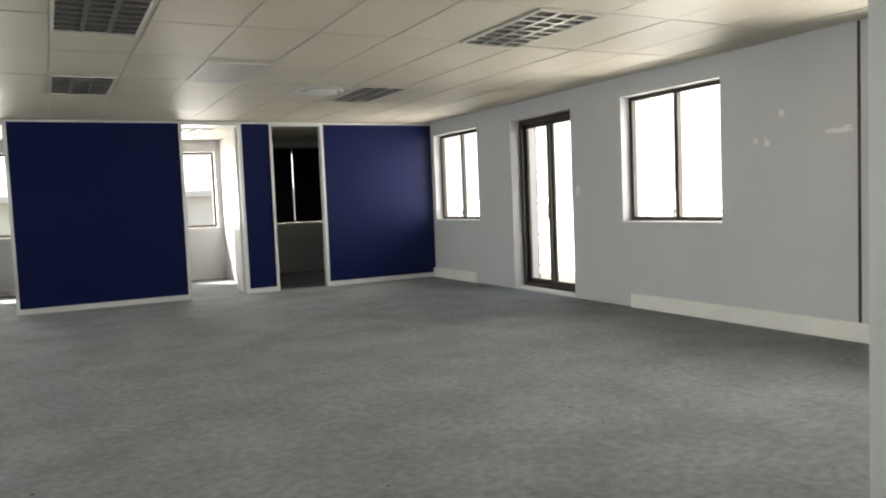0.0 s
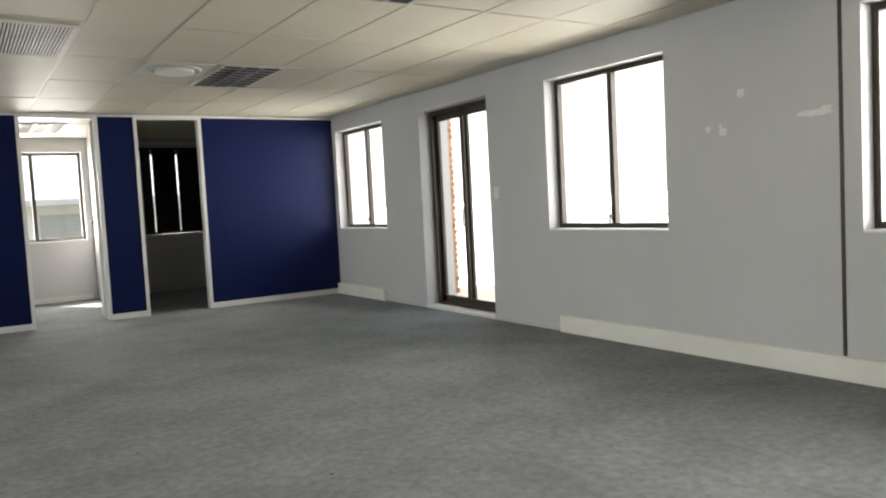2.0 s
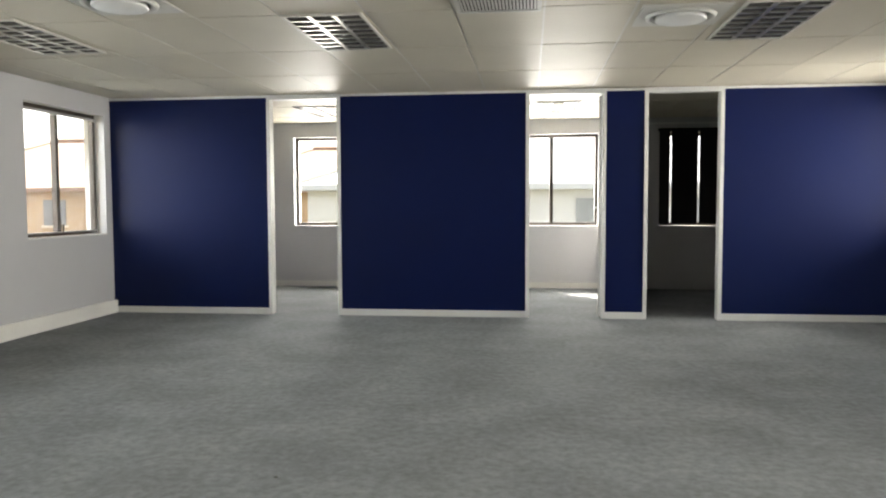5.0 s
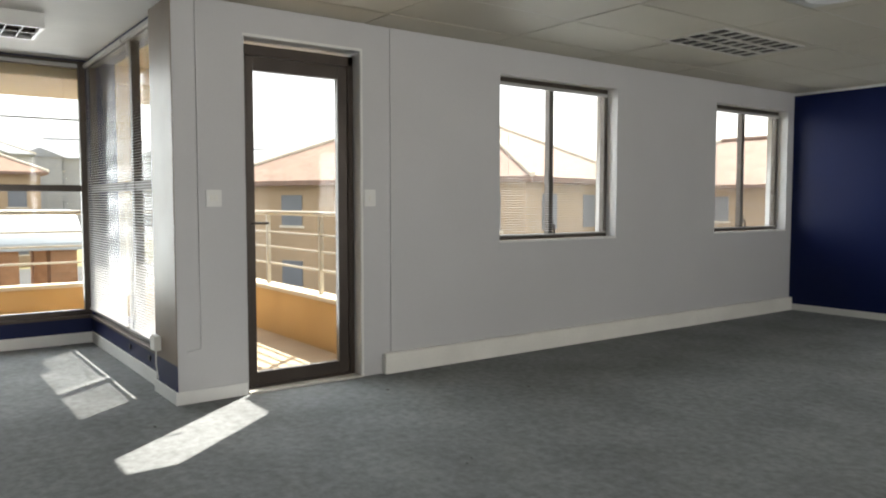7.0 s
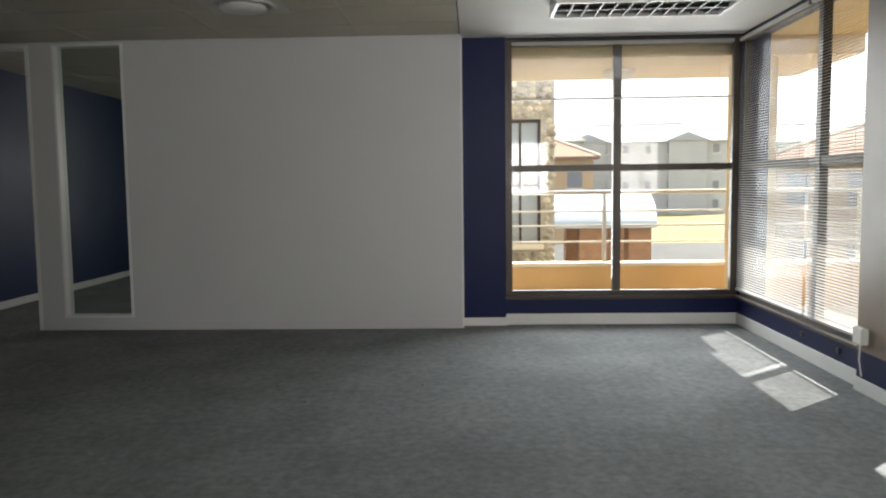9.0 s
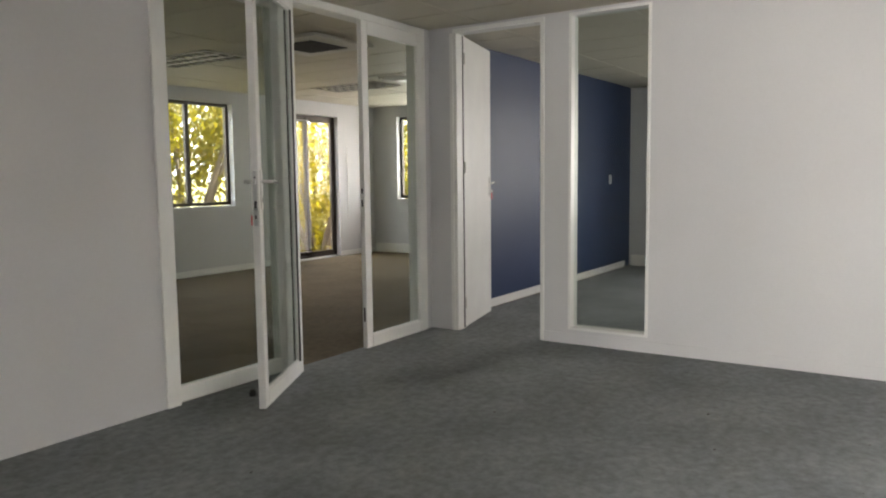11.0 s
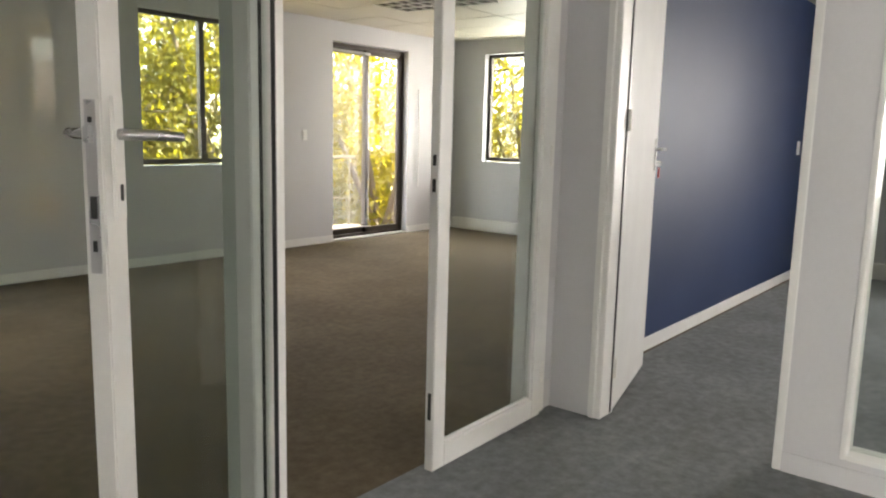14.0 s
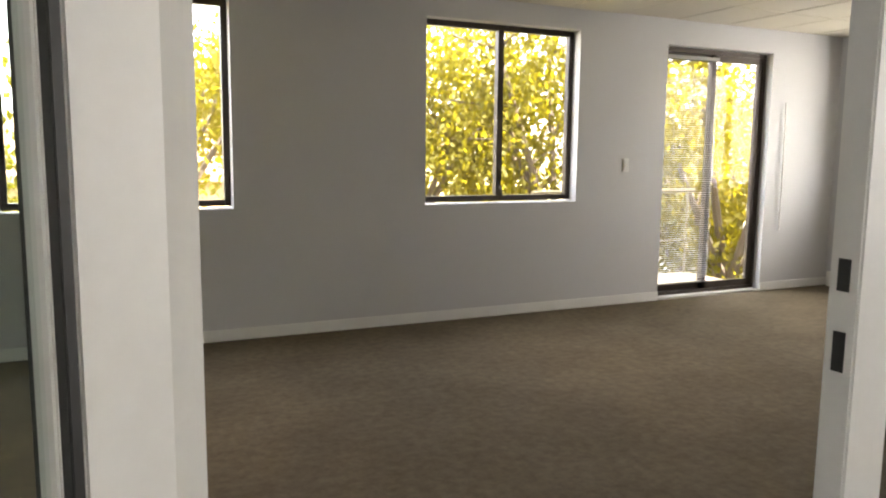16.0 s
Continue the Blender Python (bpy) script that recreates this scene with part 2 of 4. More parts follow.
def group_box(name, boxes, material, bevel=0.0, parent=None):
    ob = new(name, boxes_mesh(name, boxes, material, bevel))
    ob.parent = parent
    return ob


def tube(name, pts, radius, material, parent=None, cyclic=False):
    cu = bpy.data.curves.new(name, 'CURVE')
    cu.dimensions, cu.bevel_depth, cu.bevel_resolution, cu.use_fill_caps = '3D', radius, 3, True
    sp = cu.splines.new('POLY')
    sp.points.add(len(pts) - 1)
    for p, q in zip(sp.points, pts):
        p.co = (*q, 1)
    sp.use_cyclic_u = cyclic
    tmp = bpy.data.objects.new(name, cu)
    me = bpy.data.meshes.new_from_object(tmp)
    bpy.data.objects.remove(tmp)
    me.materials.clear()
    me.materials.append(material)
    ob = new(name, me)
    ob.parent = parent
    return ob


def lathe(name, profile, material, segs=40, parent=None):
    """Turn (radius, z) pairs about z."""
    bm = bmesh.new()
    rings = [[bm.verts.new((r * math.cos(2 * math.pi * i / segs), r * math.sin(2 * math.pi * i / segs), z)) for i in range(segs)] for r, z in profile]
    for a, b in zip(rings, rings[1:]):
        for i in range(segs):
            f = bm.faces.new((a[i], a[(i + 1) % segs], b[(i + 1) % segs], b[i]))
            f.smooth = True
    bm.faces.new(rings[-1])
    bm.faces.new(rings[0][::-1])
    bmesh.ops.recalc_face_normals(bm, faces=bm.faces[:])
    me = bpy.data.meshes.new(name)
    bm.to_mesh(me)
    bm.free()
    me.materials.append(material)
    ob = new(name, me)
    ob.parent = parent
    return ob


def empty(name, m=Matrix.Identity(4)):
    ob = new(name)
    ob.matrix_world = m
    return ob


def wall_boxes(axis, at, thick, a0, a1, openings, z0=0.0, z1=2.7):
    """Boxes of a wall at axis = at..at+thick, running a0..a1, with openings (b0, b1, zlow, zhigh)."""
    out = []

    def put(p, q, lo, hi):
        if q - p > 1e-4 and hi - lo > 1e-4:
            s0, s1 = min(at, at + thick), max(at, at + thick)
            out.append((s0, s1, p, q, lo, hi) if axis == 'x' else (p, q, s0, s1, lo, hi))
    edge = a0
    for b0, b1, lo, hi in sorted(openings):
        put(edge, b0, z0, z1)
        put(b0, b1, z0, lo)
        put(b0, b1, hi, z1)
        edge = b1
    put(edge, a1, z0, z1)
    return out


def wall(name, axis, at, thick, a0, a1, openings, material, z0=0.0, z1=2.7, label=""):
    ob = group_box(name, wall_boxes(axis, at, thick, a0, a1, openings, z0, z1), material)
    return tagged(ob, label, "wall", kind="structure")


# ---- plan ----
H = 2.6
XE, XW, YB, YN = 5.88, -3.23, 11.68, 14.75
YD, XP, YS, XO = -3.09, -5.76, -7.95, -11.12
SILL, HEAD = 0.96, 2.38
XBAY, YBAY = -5.93, 4.38

# same carpet as the main floor, in the copy tinted by leaf light
tagged(group_box("floor_office", [(-11.45, -1.5, -8.3, YD - 0.03, -0.3, 0.0)], M_CARPET_LEAFLIT), "worn loop pile office carpet browned by painted leaf light", "floor", kind="structure")
tagged(group_box("floor", [(-1.5, 6.3, -8.3, YD - 0.03, -0.3, 0.0), (XW - 0.2, 6.3, YD - 0.03, 15.1, -0.3, 0.0), (-11.45, XW - 0.2, YD - 0.03, 2.15, -0.3, 0.0), (XBAY - 0.2, XW - 0.2, 2.15, YBAY + 0.2, -0.3, 0.0)], M_CARPET), "worn grey-blue loop pile office carpet", "floor", kind="structure")
wall("wall_east", 'x', XE, 0.42, 0.0, YN, [(2.45, 3.93, SILL, HEAD), (5.47, 6.90, SILL, HEAD), (7.83, 9.21, 0.03, HEAD), (10.14, 11.57, SILL, HEAD)], M_WALL,
     label="light grey painted masonry wall with window openings")
wall("wall_west", 'x', XW, -0.26, YBAY - 0.04, YN, [(4.81, 5.69, 0.0, 2.40), (7.04, 8.51, SILL, HEAD), (10.11, 11.55, SILL, HEAD)], M_WALL,
     label="grey painted outer wall with balcony door and windows")
wall("wall_north", 'y', YN, 0.35, XW, XE + 0.42, [(-1.92, -0.49, SILL, HEAD), (1.46, 2.88, SILL, HEAD), (3.80, 5.24, SILL, HEAD)], M_WALLW,
     label="pale painted outer wall behind small offices")
wall("wall_office_divider", 'x', 2.98, 0.1, YB + 0.1, YN, [], M_WALLW, label="white partition between small offices")
wall("wall_office_divider_west", 'x', 0.55, 0.1, YB + 0.1, YN, [], M_WALLW, label="white partition between small offices")
# navy partition in front of the small offices: four panels, three openings
for i, (a, b) in enumerate(((XW, -1.26), (-0.37, 1.79), (2.69, 3.11), (3.97, XE))):
    tagged(box("wall_navy_%d" % (i + 1), a, b, YB, YB + 0.1, 0.0, H, M_NAVY), "satin navy blue painted drywall panel", "wall", kind="structure")
    tagged(box("baseboard", a, b, YB - 0.014, YB + 0.004, 0.0, 0.075, M_WHITE, 0.003), "white skirting under navy panel", "skirting", kind="structure")
    tagged(box("trim", a, b, YB - 0.008, YB + 0.02, H - 0.03, H - 0.001, M_WHITE, 0.003), "white cornice strip over navy panel", "trim", kind="structure")
for i, (a, b) in enumerate(((-1.26, -0.37), (1.79, 2.69), (3.11, 3.97))):
    fr = tagged(empty("door_frame", pose(a, YB, 0)), "white painted door frame in navy partition", "door frame", "door frames in navy partition")
    for u0, u1 in ((0.0, 0.042), (b - a - 0.042, b - a)):
        box("jamb", u0, u1, -0.016, 0.116, 0.0, 2.545, M_WHITE, 0.004, fr)
    box("head", 0.0, b - a, -0.016, 0.116, 2.545, 2.599, M_WHITE, 0.004, fr)
# outer shell of the bay, office wing and west room
wall("wall_bay_west", 'x', XBAY, -0.25, 1.88, YBAY + 0.25, [(2.28, YBAY, 0.25, 2.585)], M_NAVY, label="navy wall strip and sill under bay glazing")
tagged(box("wall_bay_column", -5.975, XBAY + 0.05, 1.88, 2.279, 0, H, M_NAVY), "navy painted pier beside bay window", "wall", kind="structure")
wall("wall_bay_north", 'y', YBAY, 0.25, XBAY, XW - 0.501, [(XBAY, -3.712, 0.25, 2.585)], M_NAVY, label="low navy sill wall under side glazing")
tagged(box("wall_bay_jamb", -3.71, XW - 0.003, YBAY - 0.045, YBAY - 0.001, 0.25, H, M_TAN, 0.003), "tan brown clad end of bay glazing", "wall", kind="structure")
tagged(box("wall_bay_return", -3.731, XW - 0.261, YBAY, YBAY + 0.25, 0.0, 2.7, M_SOFFIT), "ochre plastered outer return of bay", "wall", kind="structure")
tagged(box("wall_bay_jamb_low", -3.71, XW - 0.003, YBAY - 0.043, YBAY - 0.001, 0.0, 0.249, M_NAVY), "navy base under brown cladding", "wall", kind="structure")
tagged(box("baseboard", XBAY, XBAY + 0.015, 2.28, YBAY, 0, 0.1, M_WHITE, 0.003), "white skirting under bay window", "skirting", kind="structure")
tagged(box("baseboard", XBAY + 0.05, XBAY + 0.064, 1.86, 2.29, 0, 0.075, M_WHITE, 0.003), "white skirting at navy pier", "skirting", kind="structure")
tagged(box("baseboard", XBAY + 0.016, -3.71, YBAY - 0.015, YBAY, 0, 0.1, M_WHITE, 0.003), "white skirting under side glazing", "skirting", kind="structure")
tagged(box("baseboard", -3.71, XW + 0.012, YBAY - 0.058, YBAY - 0.044, 0, 0.085, M_WHITE, 0.003), "white skirting round column", "skirting", kind="structure")
tagged(box("baseboard", XW, XW + 0.013, YBAY - 0.044, 4.80, 0, 0.085, M_WHITE, 0.003), "white skirting beside balcony door", "skirting", kind="structure")

wall("wall_partition", 'x', XP, -0.12, YD - 0.12, 1.88, [(-2.84, -1.985, 0.0, 2.585), (-1.775, -1.13, 0.115, 2.585)], M_WALLW, label="pale grey drywall partition with glazed slot")
tagged(box("trim", XP - 0.122, XP + 0.004, 1.88, 1.895, 0, H, M_WHITE, 0.003), "white end strip of partition", "trim", kind="structure")
tagged(box("baseboard", XP, XP + 0.012, -1.985, 1.88, 0, 0.085, M_WALLW, 0.003), "painted skirting along partition", "skirting", kind="structure")
wall("wall_west_room_north", 'y', 1.88, 0.3, XO - 0.3, XBAY - 0.25, [], M_WALLW, label="pale wall closing the west room")
wall("wall_outer_west", 'x', XO, -0.20, -8.3, 2.18, [(-7.43, -5.82, SILL, HEAD + 0.03), (-1.2, 0.25, SILL, HEAD)], M_WALL, label="grey outer wall of offices")
wall("wall_glass_front", 'y', YD, -0.12, -5.88, XE, [(-5.68, -2.995, 0.0, 2.585)], M_WALL, label="grey wall holding glazed office doors")
wall("wall_between_offices", 'y', YD - 0.06, -0.06, XO, -5.88, [], M_BLUE, label="paler blue satin office wall")
wall("wall_office_lining", 'y', YD - 0.122, -0.03, XO, -5.7, [], M_WALL, label="grey lining of office wall")
tagged(box("baseboard", -10.9, -5.9, YD - 0.06, YD - 0.046, 0, 0.085, M_WHITE, 0.003), "white skirting under navy wall", "skirting", kind="structure")
wall("wall_south", 'y', YS, -0.20, XO - 0.35, XE + 0.4, [(-10.14, -8.80, 0.02, HEAD), (-7.83, -6.38, SILL, HEAD + 0.05), (-4.88, -3.42, SILL, HEAD + 0.05)], M_WALL,
     label="grey office wall with windows to trees")
wall("wall_office_east", 'x', -1.6, 0.12, YS, YD - 0.12, [], M_WALL, label="plain grey office end wall")
for a, b in ((-8.80, -1.6), (XO, -10.14)):
    tagged(box("baseboard", a, b, YS, YS + 0.014, 0, 0.085, M_WHITE, 0.003), "white skirting along office wall", "skirting", kind="structure")
# entrance side, behind the start of the walk
wall("wall_entrance", 'y', 0.0, -0.12, 1.36, XE, [], M_WALLW, label="plain white entrance partition")
wall("wall_east_south", 'x', XE, 0.42, YS, 0.0, [], M_WALL, label="plain grey wall")


# ---- ceilings ----
def tile_ceiling(name, x0, x1, y0, y1, gx, gy, px, py, holes, label):
    """Lay-in tiles on a T grid, in one mesh; holes are fittings (x0, x1, y0, y1)."""
    rnd = random.Random(7)
    tiles, bars = [], []
    nx0, nx1 = math.floor((x0 - gx) / px), math.ceil((x1 - gx) / px)
    ny0, ny1 = math.floor((y0 - gy) / py), math.ceil((y1 - gy) / py)
    for i in range(nx0, nx1):
        for j in range(ny0, ny1):
            a, b, c, d = max(x0, gx + i * px), min(x1, gx + (i + 1) * px), max(y0, gy + j * py), min(y1, gy + (j + 1) * py)
            if b - a < 0.03 or d - c < 0.03:
                continue
            mx, my = (a + b) / 2, (c + d) / 2
            if any(h[0] < mx < h[1] and h[2] < my < h[3] for h in holes):
                continue
            z = H + rnd.uniform(0.002, 0.007)
            tiles.append((a + 0.007, b - 0.007, c + 0.007, d - 0.007, z, z + 0.02))
    ob = new(name, boxes_mesh(name, tiles, M_CEIL, 0.003))
    for i in range(nx0, nx1 + 1):
        x = gx + i * px
        if x0 <= x <= x1:
            bars.append((x - 0.011, x + 0.011, y0, y1, H + 0.0085, H + 0.03))
    for j in range(ny0, ny1 + 1):
        y = gy + j * py
        if y0 <= y <= y1:
            bars.append((x0, x1, y - 0.011, y + 0.011, H + 0.010, H + 0.028))
    gm = boxes_mesh("grid", bars, M_GRID)
    bm = bmesh.new()
    bm.from_mesh(ob.data)
    n = len(bm.faces)
    bm.from_mesh(gm)
    bm.faces.ensure_lookup_table()
    for f in bm.faces[n:]:
        f.material_index = 1
    bm.to_mesh(ob.data)
    bm.free()
    ob.data.materials.append(M_GRID)
    return tagged(ob, label, "ceiling", kind="structure")


GX, GY, PX, PY = 0.13, 9.26, 0.6, 1.18
tile_ceiling("ceiling", XW, XE, YD, YB, GX, GY, PX, PY, [], "off-white suspended tile ceiling")
tile_ceiling("ceiling_west_strip", XP, XW - 0.001, YD, 1.88, GX, GY, PX, PY, [], "off-white suspended tile ceiling")
tile_ceiling("ceiling_office", XO, -1.6, YS, YD - 0.15, GX, GY, PX, PY, [], "off-white suspended tile ceiling")
tile_ceiling("ceiling_west_room", XO, XP - 0.12, YD - 0.06, 1.88, GX, GY, PX, PY, [], "off-white suspended tile ceiling")
tile_ceiling("ceiling_north_rooms", XW, XE, YB + 0.1, YN, GX, GY, PX, PY, [], "off-white suspended tile ceiling")
tagged(box("ceiling_bay", XBAY - 0.2, XW - 0.002, 1.883, YBAY + 0.2, H - 0.006, H + 0.05, M_PLASTER), "smooth plastered bay ceiling", "ceiling", kind="structure")
# the last two boxes are unseen eaves, added to keep sun off west windows
tagged(group_box("roof_slab", [(XW - 0.32, 6.3, -8.3, 15.1, H + 0.1, H + 0.4), (-11.47, XW - 0.32, -8.3, 2.18, H + 0.1, H + 0.4), (XBAY - 0.25, XW - 0.32, 2.18, YBAY + 0.25, H + 0.1, H + 0.4), (XW - 1.6, XW - 0.32, 6.85, 15.1, H + 0.15, H + 0.4), (-12.7, -11.47, -8.3, 1.9, H + 0.15, H + 0.4)], M_PLASTER), "concrete roof slab with added sun-blocking eaves", "slab", kind="structure")


# ---- windows ----
def plane_pose(axis, at, a):
    """Local x runs along the wall, local y out of the room."""
    return pose(at, a, 0, 0, 0, 90) if axis == 'x' else pose(a, at, 0)


def window(name, axis, at, depth, a0, a1, z0, z1, mull=(), trans=(), fw=0.045, out=1, label="bronze aluminium window with clear glass", handle=True, outward=None):
    """Frame set `depth` into the wall from the room face; out is the side of the outdoors along the axis."""
    w, hgt = a1 - a0, z1 - z0
    if axis == 'x':
        m = Matrix.Translation((at + out * depth, a0 if out < 0 else a1, z0)) @ pose(0, 0, 0, 0, 0, 90 if out < 0 else -90)
    else:
        m = Matrix.Translation((a0 if out > 0 else a1, at + out * depth, z0)) @ pose(0, 0, 0, 0, 0, 0 if out > 0 else 180)
    flip = (axis == 'x' and out > 0) or (axis == 'y' and out < 0)
    top = tagged(empty(name, m), label, "window", kind="structure")
    d = 0.03
    group_box("frame", [(0, fw, -d, d, 0, hgt), (w - fw, w, -d, d, 0, hgt), (fw, w - fw, -d, d, 0, fw), (fw, w - fw, -d, d, hgt - fw, hgt)], M_BRONZE, 0.004, top)
    loc = [(a - a0) if not flip else (a1 - a) for a in mull]
    bars = [(u - fw * 0.6, u + fw * 0.6, -d * 1.15, d, fw, hgt - fw) for u in loc]
    bars += [(fw, w - fw, -d * 0.9, d * 0.9, z - z0 - fw * 0.5, z - z0 + fw * 0.5) for z in trans]
    if bars:
        group_box("mullion", bars, M_BRONZE, 0.004, top)
    us = [fw * 0.9] + sorted(loc) + [w - fw * 0.9]
    vs = [fw * 0.9] + [z - z0 for z in sorted(trans)] + [hgt - fw * 0.9]
    for p, q in zip(us, us[1:]):
        for r, s in zip(vs, vs[1:]):
            g = box("pane", p, q, -0.003, 0.003, r, s, M_GLASS, 0, top)
            g.visible_shadow = False
    if handle and loc:
        u = loc[0]
        h = group_box("handle", [(u - 0.012, u + 0.012, -0.05, -0.034, 0.07, 0.17), (u - 0.008, u + 0.008, -0.075, -0.045, 0.10, 0.13), (u - 0.009, u + 0.009, -0.085, -0.07, 0.04, 0.125)], M_BRONZE, 0.003, top)
    return top


def sill(name, x0, x1, y0, y1, z):
    tagged(box(name, x0, x1, y0, y1, z - 0.001, z + 0.014, M_WHITE, 0.004), "white painted window sill", "sill", kind="structure")


n = 1
for a, b in ((2.45, 3.93), (5.47, 6.90), (10.14, 11.57)):
    window("window_%d" % n, 'x', XE, 0.16, a, b, SILL + 0.015, HEAD, mull=((a + b) / 2,))
    sill("window_sill", XE - 0.012, XE + 0.13, a, b, SILL)
    n += 1
for a, b in ((7.04, 8.51), (10.11, 11.55)):
    window("window_%d" % n, 'x', XW, 0.15, a, b, SILL + 0.015, HEAD, mull=((a + b) / 2 - 0.02,), out=-1)
    sill("window_sill", XW - 0.12, XW + 0.012, a, b, SILL)
    n += 1
for a, b in ((-1.92, -0.49), (1.46, 2.88), (3.80, 5.24)):
    window("window_%d" % n, 'y', YN, 0.15, a, b, SILL + 0.015, HEAD, mull=((a + b) / 2,))
    sill("window_sill", a, b, YN - 0.012, YN + 0.12, SILL)
    n += 1
for a, b in ((-7.83, -6.38), (-4.88, -3.42)):
    window("window_%d" % n, 'y', YS, 0.13, a, b, SILL + 0.015, HEAD + 0.05, mull=((a + b) / 2,), out=-1)
    n += 1
window("window_%d" % n, 'x', XO, 0.13, -7.43, -5.82, SILL + 0.015, HEAD + 0.03, mull=(-6.55,), out=-1)
window("window_%d" % (n + 1), 'x', XO, 0.13, -1.2, 0.25, SILL + 0.015, HEAD, mull=(-0.47,), out=-1)
window("window_%d" % (n + 2), 'x', XBAY, 0.05, 2.282, YBAY - 0.002, 0.25, 2.585, mull=(3.29,), trans=(1.43,), fw=0.06, out=-1, handle=False, label="large bronze framed bay window with four panes")
window("window_%d" % (n + 3), 'y', YBAY, 0.05, XBAY - 0.02, -3.712, 0.25, 2.585, mull=(-4.45,), trans=(1.43,), fw=0.06, handle=False, label="large bronze framed side window of bay")
tagged(box("trim", XBAY - 0.02, XBAY + 0.03, 2.28, YBAY, 0.235, 0.262, M_BRONZE, 0.004), "bronze sill bar under bay glazing", "trim", kind="structure")
tagged(box("trim", XBAY + 0.03, -3.71, YBAY - 0.03, YBAY + 0.02, 0.235, 0.262, M_BRONZE, 0.004), "bronze sill bar under side glazing", "trim", kind="structure")


# ---- blinds ----
def blind(m, w, z_top, z_low, tilt, label, pitch=0.021, slat=0.0175):
    """A slatted blind, hung in local x from 0 to w."""
    top = tagged(empty("venetian_blind", m), label, "blind", "venetian blinds")
    box("headrail", 0, w, -0.014, 0.014, z_top - 0.03, z_top, M_BLIND, 0.003, top)
    bm = bmesh.new()
    k = int((z_top - 0.04 - z_low) / pitch)
    ca, sa = math.cos(radians(tilt)) * slat / 2, math.sin(radians(tilt)) * slat / 2
    for i in range(k):
        z = z_top - 0.045 - i * pitch
        vs = [bm.verts.new(c) for c in ((0.004, -ca, z - sa), (w - 0.004, -ca, z - sa), (w - 0.004, 0, z + 0.002), (0.004, 0, z + 0.002), (0.004, ca, z + sa), (w - 0.004, ca, z + sa))]
        bm.faces.new((vs[0], vs[1], vs[2], vs[3]))
        bm.faces.new((vs[3], vs[2], vs[5], vs[4]))
    me = bpy.data.meshes.new("slats")
    bm.to_mesh(me)
    bm.free()
    me.materials.append(M_BLIND)
    s = new("slats", me)
    s.parent = top
    tagged(s, kind="stuff")
    box("bottom_rail", 0, w, -0.012, 0.012, z_low - 0.012, z_low + 0.004, M_BLIND, 0.003, top)
    for u in (0.12, w - 0.12):
        tube("cord", [(u, 0, z_top - 0.02), (u, 0, z_low)], 0.0012, M_BLIND, top)
    return top


blind(pose(-4.50, YBAY - 0.02, 0), 0.76, 2.55, 0.325, 30, "white venetian blind lowered over side glazing")
blind(pose(XBAY + 0.03, YBAY - 0.02, 0), 1.36, 2.55, 0.325, 30, "white venetian blind lowered over side glazing")
blind(pose(XBAY + 0.02, 2.34, 0, 0, 0, 90), 1.96, 2.55, 2.05, 4, "white venetian blind raised to upper pane")
for a, b in ((7.04, 8.51), (10.11, 11.55)):
    blind(pose(XW - 0.085, a + 0.05, 0, 0, 0, 90), b - a - 0.1, HEAD - 0.05, 1.02, 6, "open white venetian blind in window recess")
blind(pose(-8.84, YS - 0.06, 0, 0, 0, 180), 0.64, 2.30, 0.14, 8, "open white venetian blind over sliding door")
# black cloth blind in the dark office
bb = tagged(empty("black_blind", pose(3.78, YN - 0.03, 0)), "black vertical cloth blind nearly closed", "blind")
for u0, u1 in ((0.0, 0.155), (0.18, 0.565), (0.59, 1.0), (1.0, 1.46)):
    box("vane", u0, u1, -0.006, 0.006, 1.0, HEAD + 0.02, M_BLACKBLIND, 0.002, bb)
box("headrail", -0.02, 1.48, -0.025, 0.025, HEAD + 0.02, HEAD + 0.06, M_BLACKBLIND, 0.003, bb)


# ---- doors ----
def lever(parent, x, z, side, direction, plate=(0.022, 0.11), key=False):
    """Lever handle on a back plate. side: -1 or 1 along local y."""
    y0 = side * 0.0
    pb = group_box("handle_plate", [(x - plate[0], x + plate[0], min(y0, side * 0.008), max(y0, side * 0.008), z - plate[1], z + plate[1] * 0.7)], M_ALU, 0.003, parent)
    hd = tube("handle", [(x, side * 0.006, z), (x, side * 0.05, z), (x + direction * 0.02, side * 0.056, z), (x + direction * 0.115, side * 0.056, z - 0.003)], 0.0095, M_ALU, parent)
    if key:
        group_box("key", [(x - 0.003, x + 0.003, min(side * 0.008, side * 0.04), max(side * 0.008, side * 0.04), z - 0.085, z - 0.06)], M_ALU, 0.001, parent)
        tag = group_box("key_tag", [(x - 0.012, x + 0.012, min(side * 0.026, side * 0.033), max(side * 0.026, side * 0.033), z - 0.14, z - 0.085)], M_RED, 0.003, parent)
    return pb, hd


